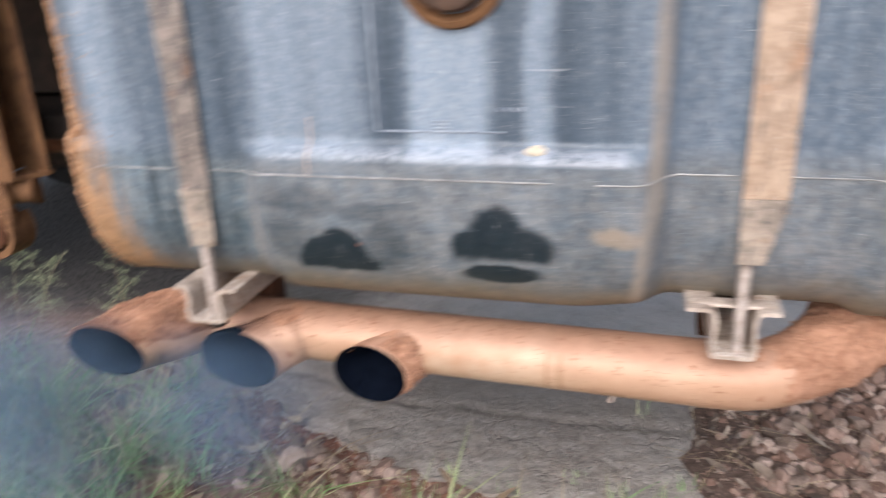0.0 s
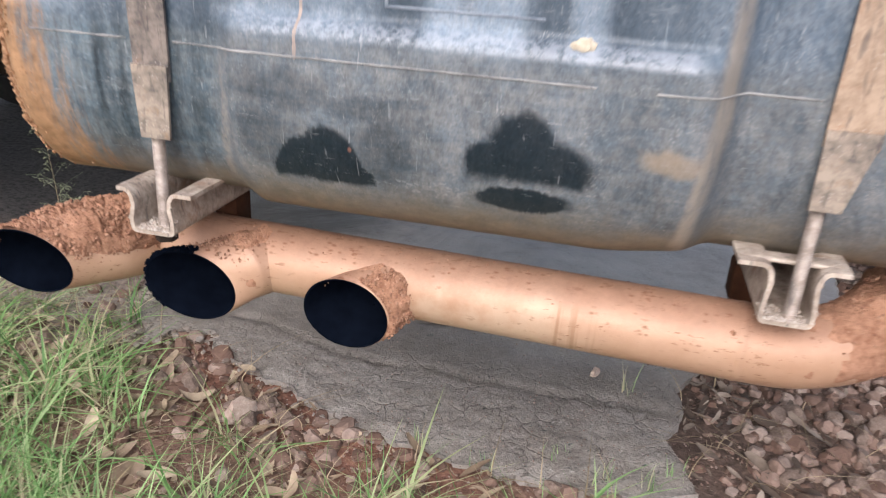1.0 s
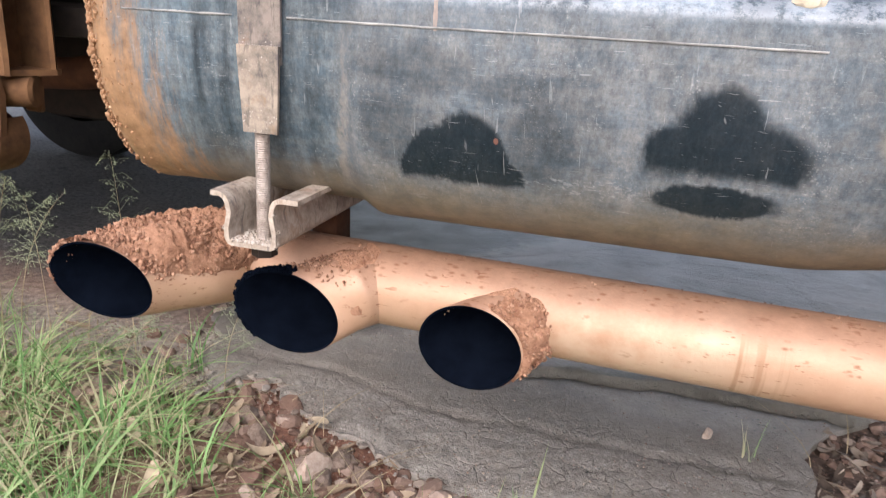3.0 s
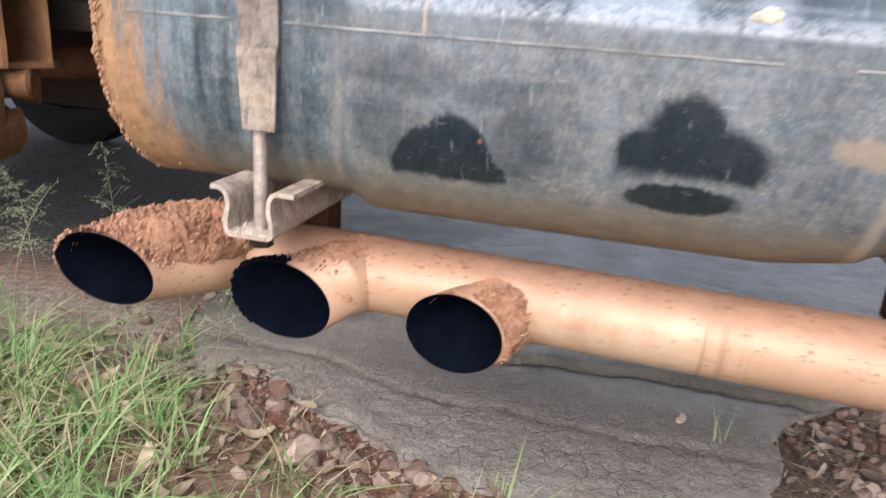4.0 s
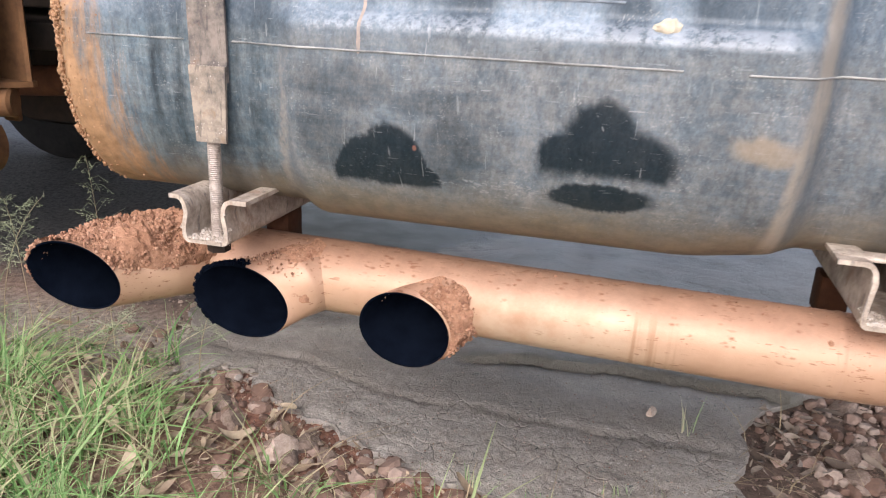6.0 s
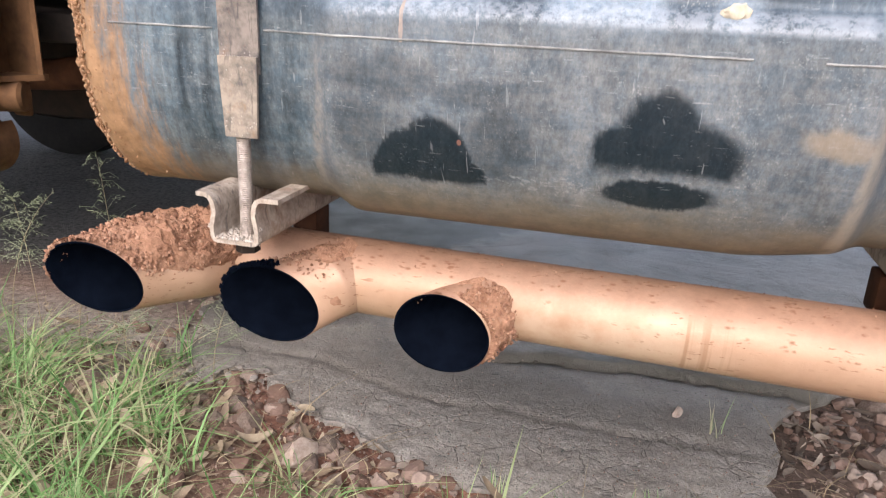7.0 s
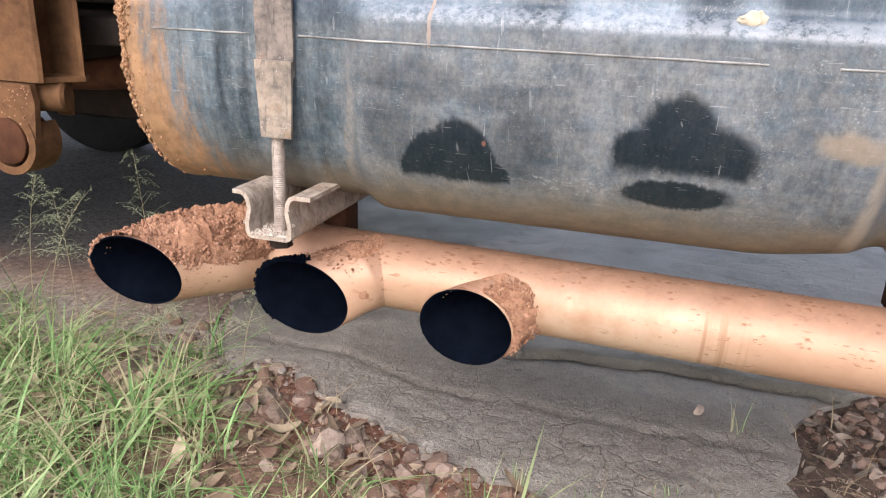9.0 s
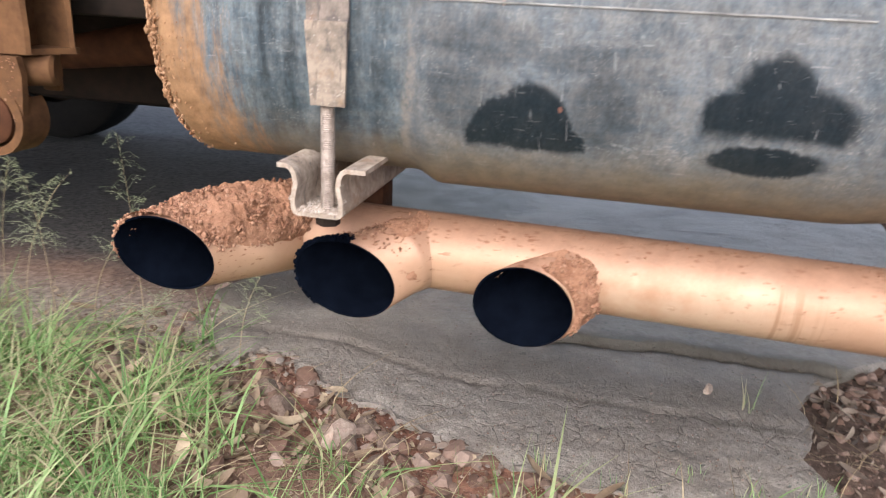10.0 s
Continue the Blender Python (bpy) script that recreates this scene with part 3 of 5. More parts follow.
def paving_z(x, y, k):
    """The worn top of the paving: a broken lip near its edge, a rut across it, small crumbling."""
    rut = y - (0.80 + 0.10 * smoothstep(0.0, -0.4, x) + 0.03 * smoothstep(0.5, 0.85, x) + 0.018 * noise.noise(Vector((x * 7, 0, 4))))
    z = -0.004 * smoothstep(0.03, -0.03, rut) - 0.009 * math.exp(-(rut / 0.012) ** 2) * (0.6 + 0.6 * noise.noise(Vector((x * 9, 1, 4))))
    layer = y - (1.075 + 0.065 * smoothstep(0.08, 0.50, x) + 0.022 * noise.noise(Vector((x * 6, 0, 9))) + 0.012 * noise.noise(Vector((x * 26, 0, 9))))
    z += 0.012 * smoothstep(-0.010, 0.010, layer) * smoothstep(0.03, 0.16, x) - 0.008 * math.exp(-((layer + 0.018) / 0.014) ** 2) * smoothstep(0.03, 0.16, x)
    rough = 0.35 + 0.65 * smoothstep(0.0, -0.2, rut)
    z += rough * (0.0070 * noise.noise(Vector((x * 14, y * 14, 5))) + 0.0062 * noise.noise(Vector((x * 38, y * 38, 6))) + 0.003 * noise.noise(Vector((x * 90, y * 90, 7))))
    return z - 0.006 * smoothstep(0.03, 0.0, k)


def make_paving():
    bm = bmesh.new()
    line = []
    for (x0, y0), (x1, y1) in zip(SLAB_FRONT, SLAB_FRONT[1:]):
        k = max(2, int(math.hypot(x1 - x0, y1 - y0) / 0.012))
        for i in range(k):
            t = i / k
            x, y = x0 + (x1 - x0) * t, y0 + (y1 - y0) * t
            j = 0.024 * noise.noise(Vector((x * 14, y * 14, 1))) + 0.013 * noise.noise(Vector((x * 45, y * 45, 2)))
            left = smoothstep(-0.45, -0.62, x) * noise.noise(Vector((x * 7, y * 7, 12)))
            line.append((x + j + 0.11 * left, y + j + 0.05 * left))
    centre = (0.1, 2.2)
    rings = []
    for k, z in [(0.0, -0.09), (0.0, -0.008)] + [(q, 0.0) for q in np.concatenate([np.linspace(0.006, 0.40, 54), [0.45, 0.52, 0.6, 0.7, 0.8, 0.9, 0.999]])]:
        ring = []
        for x, y in line:
            px, py = x + (centre[0] - x) * k, y + (centre[1] - y) * k
            ring.append((px, py, paving_z(px, py, k) if k > 0 else z))
        rings.append(ring)
    rings_to_mesh(bm, rings, False)
    back = [(-1.05, 1.65), (-1.15, 2.4), (-1.2, 3.4), (1.6, 3.4)]
    vs = [bm.verts.new((*p, -0.006)) for p in back]
    c = bm.verts.new((*centre, -0.006))
    for a, b in zip(vs, vs[1:]):
        bm.faces.new((a, b, c))
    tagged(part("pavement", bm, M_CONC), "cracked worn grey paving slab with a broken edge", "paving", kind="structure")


# ---- tank ----
TANK_L, TANK_R, TANK_TOP = -0.292, 1.40, 1.34


def zone(x):
    """1 on the bulged panels of the tank, 0 in the grooves of the straps."""
    z = 1 - smoothstep(-0.245, -0.195, x)
    z += smoothstep(0.062, 0.100, x) * (1 - smoothstep(0.655, 0.700, x))
    z += smoothstep(0.955, 1.0, x)
    return z


def tank_ring(x):
    w = zone(x)
    deep = 0.056 * smoothstep(0.67, 0.72, x)
    pts = []
    for zz in np.concatenate([np.linspace(TANK_TOP - 0.06, 1.0, 10), np.linspace(0.985, 0.90, 18)]):
        step = smoothstep(0.968, 0.941, zz)
        pts.append((0.008 + w * (0.005 - 0.022 * step), zz))
    cy, cz = 0.130, 0.880
    y0, z0 = 0.008 - 0.017 * w, 0.694 - 0.015 * min(w, 1 - smoothstep(0.56, 0.70, x) if x < 0.8 else 1)
    for a in np.linspace(0.05, math.pi / 2, 22):
        pts.append((cy - (cy - y0) * math.cos(a) ** 0.95, cz - (cz - z0) * math.sin(a) ** 0.97))
    for yy in (0.2, 0.3, 0.4, 0.5):
        pts.append((yy, z0))
    for a in np.linspace(0, math.pi / 2, 6):
        pts.append((0.55 + 0.07 * math.sin(a), z0 + 0.07 - 0.07 * math.cos(a)))
    pts += [(0.62, 0.9), (0.62, 1.1), (0.62, TANK_TOP - 0.07)]
    for a in np.linspace(0.2, math.pi / 2, 5):
        pts.append((0.55 + 0.07 * math.cos(a), TANK_TOP - 0.07 + 0.07 * math.sin(a)))
    for a in np.linspace(0, math.pi / 2 - 0.15, 5):
        pts.append((0.06 - 0.06 * math.sin(a), TANK_TOP - 0.06 + 0.06 * math.cos(a)))
    d = min(x - TANK_L, TANK_R - x)
    R = 0.105
    inset = R - math.sqrt(max(0.0, R * R - (R - d) ** 2)) if d < R else 0.0
    yc, zc, hy, hz = 0.31, 1.01, 0.31, 0.32
    pts = [(y + deep * max(0.0, 1 - max(0.0, y) / 0.4), z) for y, z in pts]
    Rb = 0.105
    sag = Rb - math.sqrt(max(0.0, Rb * Rb - (Rb - d) ** 2)) if d < Rb else 0.0
    return [(x, yc + (y - yc) * (1 - inset / hy), zc + (z - zc) * (1 - (sag if z < zc else inset) / hz)) for y, z in pts]


def front_y(x, z):
    """Where the tank's front stands at x and height z."""
    ring = tank_ring(x)[:50]
    for (_, ya, za), (_, yb, zb) in zip(ring, ring[1:]):
        if min(za, zb) <= z <= max(za, zb) and za != zb:
            return ya + (yb - ya) * (z - za) / (zb - za)
    return ring[0][1]


def make_tank():
    t = thing("fuel_tank", 0.5, 0.3, 0.70, "dusty black plastic truck fuel tank, scuffed, mud-caked end", "fuel tank")
    bm = bmesh.new()
    xs = np.concatenate([TANK_L + 0.105 * (1 - np.cos(np.linspace(0, math.pi / 2, 16))), np.linspace(-0.190, 1.29, 200), TANK_R - 0.105 * (1 - np.cos(np.linspace(math.pi / 2, 0, 12)))])
    rings_to_mesh(bm, [tank_ring(x) for x in sorted(xs)], True, True)
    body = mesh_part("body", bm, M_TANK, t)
    # object space of the paint is the world's
    body.data.transform(Matrix.Translation(t.location))
    body.location = -t.location
    for a, b in ((-0.205, -0.060), (0.008, 0.545), (0.610, 0.795), (0.860, 1.2)):
        bm = bmesh.new()
        tube(bm, [(x, front_y(x, 0.915) - 0.0006, 0.915 + 0.0006 * noise.noise(Vector((x * 25, 0, 0)))) for x in np.linspace(a, b, 80)], [0.0012 + 0.0006 * noise.noise(Vector((x * 40, 3, 0))) for x in np.linspace(a, b, 80)], 6)
        mesh_part("seam", bm, M_SEAM, t, "raised moulding seam")
    return t


M_SEAM = plain("pale_seam", (0.035, 0.036, 0.038), (0.40, 0.39, 0.37), 0.5, 22)


# ---- straps and brackets ----
ROD = 0.003


def make_strap(x0, x1, y, steel, near, far, cx, zb, nut):
    """A flat steel band over the tank, ending in a plate with a threaded rod."""
    s = thing("tank_strap", (x0 + x1) / 2, y, 0.66, "worn steel tank strap with a threaded tightening rod", "strap", "straps round the tank")
    w = x1 - x0
    bm = bmesh.new()
    rings = []
    for z in np.linspace(1.36, 0.865, 30):
        yy = y - 0.006 + 0.0008 * math.sin(z * 37)
        rings.append([(x0, yy, z), (x1, yy, z), (x1, yy + 0.004, z), (x0, yy + 0.004, z)])
    rings_to_mesh(bm, rings, True, True)
    mesh_part("band", bm, steel, s)
    bm = bmesh.new()
    rings = []
    for z, k in ((0.885, 0.0), (0.872, 0.02), (0.84, 0.10), (0.80, 0.20), (0.789, 0.22)):
        a, b = x0 + w * k * near, x1 - w * k * far
        rings.append([(a, y - 0.0105, z), (b, y - 0.0105, z), (b, y - 0.0062, z), (a, y - 0.0062, z)])
    rings_to_mesh(bm, rings, True, True)
    mesh_part("end_plate", bm, M_PLATE, s, "paler riveted end plate")
    bm = bmesh.new()
    rings = []
    n, z, k = 14, 0.80, 0
    while z > zb + 0.002:
        r = 0.0090 if k % 2 else 0.0080
        rings.append([(cx + r * math.cos(a), y + ROD + r * math.sin(a), z) for a in np.linspace(0, 2 * math.pi, n, endpoint=False)])
        z -= 0.0013
        k += 1
    rings_to_mesh(bm, rings, True, True)
    mesh_part("threaded_rod", bm, M_ROD, s, "dusty threaded rod")
    if not nut:
        return s
    bm = bmesh.new()
    r = bmesh.ops.create_cone(bm, segments=6, radius1=0.0155, radius2=0.0155, depth=0.013, cap_ends=True)
    bmesh.ops.transform(bm, matrix=Matrix.Translation((cx, y + ROD, zb - 0.0072)), verts=r["verts"])
    mesh_part("nut", bm, M_DARK, s, "soot-blackened nut under the bracket")
    return s


def make_bracket(cx, y0, y1, zb, zt, left_lip, left, right, right_lip, back=0.10):
    """A folded arm under the tank, open at the top, with out-turned lips and rounded bends."""
    b = thing("tank_bracket", cx, y0, zb, "dust-covered folded steel bracket under the fuel tank", "bracket", "brackets under the tank")
    outer = [(left_lip, zt), (left - 0.006, zt), (left - 0.002, zt - 0.002), (left + 0.001, zt - 0.007), (left + 0.003, zt - 0.018), (left - 0.001, zb + 0.020), (left, zb + 0.007), (left + 0.003, zb + 0.002), (left + 0.008, zb),
             (right - 0.008, zb), (right - 0.003, zb + 0.002), (right, zb + 0.007), (right + 0.001, zb + 0.020), (right - 0.003, zt - 0.018), (right - 0.001, zt - 0.007), (right + 0.002, zt - 0.002), (right + 0.006, zt), (right_lip, zt)]
    th = 0.006
    inner = []
    for i, (x, z) in enumerate(outer):
        p, q = outer[max(i - 1, 0)], outer[min(i + 1, len(outer) - 1)]
        d = Vector((q[0] - p[0], q[1] - p[1])).normalized()
        inner.append((x - d.y * th, z + d.x * th))
    prof = outer + inner[::-1]
    bm = bmesh.new()
    rings = []
    for y in np.concatenate([[y0], np.linspace(y0 + 0.003, y1, 12)]):
        rings.append([(cx + x + 0.0012 * noise.noise(Vector((x * 30, y * 8, z * 30))), y, z) for x, z in prof])
    rows = rings_to_mesh(bm, rings, True, False)
    k = len(outer)
    for row in (rows[0], rows[-1]):
        for i in range(k - 1):
            bm.faces.new((row[i], row[i + 1], row[2 * k - 2 - i], row[2 * k - 1 - i]))
    mesh_part("arm", bm, M_BRACKET, b)
    rnd = random.Random(int(cx * 1000))
    spots = []
    for i in range(150):
        x, z = rnd.choice(outer[4:14])
        spots.append(((cx + x + rnd.gauss(0, 0.0012), y0 + abs(rnd.gauss(0, 0.005)), z + 0.003 + rnd.gauss(0, 0.002)), rnd.uniform(0.0005, 0.0014)))
    for i in range(260):
        spots.append(((cx + rnd.uniform(left + 0.008, right - 0.008), y0 + 0.05 * rnd.random() ** 2, zb + 0.007), rnd.uniform(0.0008, 0.0030)))
    grit("mud_crumb", b, spots, M_PALEMUD, "crumbs of pale mud on the bracket", 8)
    bm = bmesh.new()
    box(bm, (cx + left_lip + 0.004, y0 + back, zt + 0.0005), (cx + right_lip - 0.003, y0 + back + 0.028, zt + 0.007), 0.003)
    mesh_part("cross_strip", bm, M_BRACKET, b)
    bm = bmesh.new()
    box(bm, (cx - 0.026, y0 + 0.19, zb - 0.06), (cx + 0.014, y0 + 0.24, zb - 0.001), 0.004)
    mesh_part("pipe_hanger", bm, M_AXLE, b, "dark brown hanger block above the exhaust")
    return b


# ---- exhaust ----
def pipe_axis(x):
    return Vector((x, 0.1309 - 0.0342 * (x - 0.4), 0.5721 - 0.0014 * (x - 0.4)))


PIPE_R = 0.055
RIMS = [  # middle, long half-axis, short half-axis of each mouth, and how far its neck runs back
    (Vector((-0.239, -0.026, 0.582)), Vector((0.045, 0.024, -0.042)), Vector((0.036, 0.003, 0.037)), 0.115),
    (Vector((-0.014, 0.040, 0.553)), Vector((0.060, 0.013, -0.034)), Vector((0.023, 0.013, 0.041)), 0.085),
    (Vector((0.222, 0.070, 0.533)), Vector((0.066, 0.0, -0.010)), Vector((0.009, -0.006, 0.058)), 0.070),
]
NECK_R = 0.053


def neck_point(k, s, a, swell=0.0):
    """A point on outlet neck k: s from its mouth (0) to its foot in the pipe (1), a round it."""
    s, a = float(s), float(a)
    c, u, v, back = RIMS[k]
    run = pipe_axis(c.x + back) - c
    d = run.normalized()
    off = math.cos(a) * u + math.sin(a) * v
    flat = off - d * off.dot(d)
    mix = min(1.0, s * 2)
    flat = flat * (1 - mix) + flat.normalized() * NECK_R * mix
    return c + run * s + flat + flat.normalized() * swell + d * off.dot(d) * (1 - s)


def in_neck(p, room):
    """Whether p lies within one of the outlet necks."""
    for c, u, v, back in RIMS:
        run = pipe_axis(c.x + back) - c
        t = (p - c).dot(run) / run.length_squared
        if -0.3 < t < 1.0 and (p - c - run * t).length < room + 0.003 * smoothstep(0.6, 0.2, t):
            return True
    return False


def in_pipe(p, room):
    q = pipe_axis(p.x)
    return -0.17 < p.x and math.hypot(p.y - q.y, p.z - q.z) < room


def cut(bm, test):
    gone = [f for f in bm.faces if test(f.calc_center_median())]
    bmesh.ops.delete(bm, geom=gone, context="FACES")


def pipe_line(a, b):
    pts = [pipe_axis(x) for x in np.linspace(a, b, 190)]
    p = pipe_axis(b)
    for t in np.linspace(0.06, 1.35, 22):
        pts.append(p + Vector((0.27 * math.sin(t), 0.25 * (1 - math.cos(t)), 0.17 * (1 - math.cos(t)))))
    return pts


def crust(name, parent, point, amount, us, vs, seed):
    """A rough mud skin over a curved surface, thick where amount() is above nothing."""
    bm = bmesh.new()
    rows, thick = [], {}
    for a in us:
        row = []
        for b in vs:
            a, b = float(a), float(b)
            m = amount(a, b)
            p0 = point(a, b, 0.0)
            q = p0 * 60 + Vector((seed, 0, 0))
            h = m * (0.72 + 0.40 * noise.noise(p0 * 26 + Vector((0, seed, 0))) + 0.22 * noise.noise(q) + 0.20 * noise.noise(q * 2.3) + 0.16 * noise.noise(q * 5.1)) + 0.0035 * noise.noise(p0 * 48 + Vector((seed, 0, 0)))
            row.append(bm.verts.new(point(a, b, max(float(h), -0.001))))
            thick[row[-1]] = h
        rows.append(row)
    for r0, r1 in zip(rows, rows[1:]):
        for i in range(len(vs) - 1):
            four = (r0[i], r0[i + 1], r1[i + 1], r1[i])
            if max(thick[v] for v in four) > 0.0002:
                bm.faces.new(four)
    bmesh.ops.delete(bm, geom=[v for v in bm.verts if not v.link_faces], context="VERTS")
    return tagged(mesh_part(name, bm, M_MUD, parent, "rough crust of dried orange mud"), kind="stuff")


def grit(name, parent, spots, material, label, seed):
    """Many small crumbs, joined: spots are (place, size)."""
    rnd = random.Random(seed)
    bm0 = bmesh.new()
    bmesh.ops.create_icosphere(bm0, subdivisions=1, radius=1.0)
    base = [q.co.copy() for q in bm0.verts]
    tri = [[q.index for q in f.verts] for f in bm0.faces]
    bm0.free()
    verts, faces = [], []
    o = parent.location
    for p, r in spots:
        m = Euler((rnd.uniform(0, 6), rnd.uniform(0, 6), rnd.uniform(0, 6))).to_matrix()
        k = Vector((rnd.uniform(0.7, 1.3), rnd.uniform(0.6, 1.1), rnd.uniform(0.5, 1.0))) * r
        b = len(verts)
        for v in base:
            q = v * rnd.uniform(0.75, 1.2)
            verts.append(tuple(Vector(p) - o + m @ Vector((q.x * k.x, q.y * k.y, q.z * k.z))))
        faces += [[b + i for i in f] for f in tri]
    me = bpy.data.meshes.new(name)
    me.from_pydata(verts, [], faces)
    me.materials.append(material)
    ob = new(name, me)
    ob.parent = parent
    return tagged(ob, label, kind="stuff")


def make_exhaust():
    e = thing("exhaust_pipe", 0.4, 0.13, 0.51, "tan dust-covered steel exhaust pipe with three angled mouths", "exhaust pipe")
    n = 72
    bm = bmesh.new()
    tube(bm, pipe_line(-0.155, 0.81), PIPE_R, 120, True)
    cut(bm, lambda p: in_neck(p, NECK_R - 0.002))
    main = mesh_part("main_pipe", bm, M_PIPE, e)
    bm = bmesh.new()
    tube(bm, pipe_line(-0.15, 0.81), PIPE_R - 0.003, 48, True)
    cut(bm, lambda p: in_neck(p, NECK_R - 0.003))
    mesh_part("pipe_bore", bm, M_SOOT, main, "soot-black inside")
    ang = np.linspace(0, 2 * math.pi, n, endpoint=False)
    for k in range(3):
        bm = bmesh.new()
        rings = [[neck_point(k, s, a) for a in ang] for s in np.linspace(0, 1, 24)]
        rings_to_mesh(bm, rings, True, False)
        cut(bm, lambda p: in_pipe(p, PIPE_R - 0.0015))
        neck = mesh_part("outlet_neck", bm, M_PIPE, e, "angled outlet with a dusty rim")
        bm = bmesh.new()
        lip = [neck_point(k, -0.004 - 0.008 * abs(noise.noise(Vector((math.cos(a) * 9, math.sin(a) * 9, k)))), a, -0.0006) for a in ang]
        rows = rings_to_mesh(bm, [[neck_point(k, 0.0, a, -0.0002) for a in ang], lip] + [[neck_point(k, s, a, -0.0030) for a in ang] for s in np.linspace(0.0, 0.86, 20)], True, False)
        # an added black disc stands for the dark depth, hiding the cut pipe
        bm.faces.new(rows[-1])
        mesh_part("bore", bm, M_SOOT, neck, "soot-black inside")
    # weld rings
    for x in (0.777,):
        bm = bmesh.new()
        q = [pipe_axis(x + 0.004 * (i - 2)) for i in range(5)]
        tube(bm, q, [PIPE_R - 0.001, PIPE_R + 0.0006, PIPE_R + 0.0012, PIPE_R + 0.0006, PIPE_R - 0.001], 60, False)
        mesh_part("weld_ring", bm, M_PIPE, e)
    # mud on the end outlet
    up = Vector((0, -0.15, 1)).normalized()

    def top_of(k, s, a):
        c, u, v, back = RIMS[k]
        run = (pipe_axis(c.x + back) - c).normalized()
        off = math.cos(a) * u + math.sin(a) * v
        off = (off - run * off.dot(run)).normalized()
        return off.dot(up)

    crust("mud_crust", e, lambda s, a, h: neck_point(0, s, a, h),
          lambda s, a: 0.034 * smoothstep(0.12, 0.92, top_of(0, s, a)) * (0.25 + 0.75 * smoothstep(0.0, 0.45, s)) - 0.0035,
          np.linspace(0.0, 1.05, 80), np.linspace(0, 2 * math.pi, 150), 1.0)
    right = Vector((0.9, -0.1, 0.25)).normalized()
    crust("mud_crust", e, lambda s, a, h: neck_point(2, s, a, h),
          lambda s, a: 0.011 * smoothstep(0.35, 0.85, (neck_point(2, s, a) - neck_point(2, s, a + math.pi)).normalized().dot(right)) * smoothstep(0.02, 0.12, s) - 0.0018,
          np.linspace(0.0, 1.0, 50), np.linspace(0, 2 * math.pi, 150), 4.0)
    crust("mud_crust", e, lambda s, a, h: neck_point(1, s, a, h),
          lambda s, a: 0.008 * smoothstep(0.80, 1.0, top_of(1, s, a)) * smoothstep(0.3, 0.6, s) - 0.0036,
          np.linspace(0.0, 1.0, 40), np.linspace(0, 2 * math.pi, 120), 7.0)
    # mud behind the second bracket, on the bend
    line = pipe_line(-0.155, 0.81)

    def bend(i, a, h):
        i = float(i)
        j = min(len(line) - 2, int(i))
        f = i - j
        p = line[j] * (1 - f) + line[j + 1] * f
        d = (line[j + 1] - line[max(0, j - 1)]).normalized()
        side = d.cross(Vector((0, 0, 1))).normalized()
        top = side.cross(d)
        return p + (PIPE_R + h) * (math.cos(a) * top + math.sin(a) * side)

    crust("mud_crust", e, bend,
          lambda i, a: (0.019 * smoothstep(193, 203, i) + 0.0050 * smoothstep(188, 196, i)) * smoothstep(-0.6, 0.15, math.cos(a - 0.4)) - 0.0040,
          np.concatenate([np.linspace(165, 190, 30), np.linspace(190.2, 210, 90)]), np.linspace(0, 2 * math.pi, 110), 11.0)
    # crumbs lying in and round the mud
    rnd = random.Random(77)
    spots = []
    while len(spots) < 1500:
        s, a = rnd.uniform(0.0, 1.0), rnd.uniform(0, 2 * math.pi)
        m = top_of(0, s, a)
        if rnd.random() < smoothstep(0.05, 0.65, m):
            h = 0.024 * smoothstep(0.12, 0.92, m) * (0.25 + 0.75 * smoothstep(0.0, 0.45, s))
            spots.append((neck_point(0, s, a, h * rnd.uniform(0.55, 1.15)), rnd.uniform(0.0012, 0.0042)))
    while len(spots) < 2100:
        s, a = rnd.uniform(0.05, 0.8), rnd.uniform(0, 2 * math.pi)
        q = (neck_point(2, s, a) - neck_point(2, s, a + math.pi)).normalized().dot(right)
        if rnd.random() < smoothstep(0.30, 0.8, q):
            spots.append((neck_point(2, s, a, rnd.uniform(0.0, 0.009) * smoothstep(0.3, 0.8, q)), rnd.uniform(0.0010, 0.0032)))
    while len(spots) < 2900:
        i, a = 209 - 26 * rnd.random() ** 1.6, rnd.gauss(0.2, 0.7)
        spots.append((bend(i, a, rnd.uniform(0.0, 0.018) * smoothstep(191, 203, i)), rnd.uniform(0.0006, 0.0012) + 0.0030 * rnd.random() * smoothstep(190, 200, i)))
    while len(spots) < 3010:
        x = rnd.uniform(-0.15, 0.80)
        a = rnd.gauss(0.1, 0.35)
        q = pipe_axis(x)
        if not in_neck(q + Vector((0, -PIPE_R * math.sin(a), PIPE_R * math.cos(a))), 0.075):
            spots.append((q + Vector((0, -PIPE_R * math.sin(a), PIPE_R * math.cos(a))), rnd.uniform(0.0007, 0.0022)))
    while len(spots) < 3300:
        s, a = rnd.uniform(0.1, 0.9), rnd.uniform(0, 2 * math.pi)
        if rnd.random() < smoothstep(0.5, 0.95, top_of(1, s, a)):
            spots.append((neck_point(1, s, a, rnd.uniform(0, 0.004)), rnd.uniform(0.0008, 0.0026)))
    # soot and crumbs along the rims
    soot = []
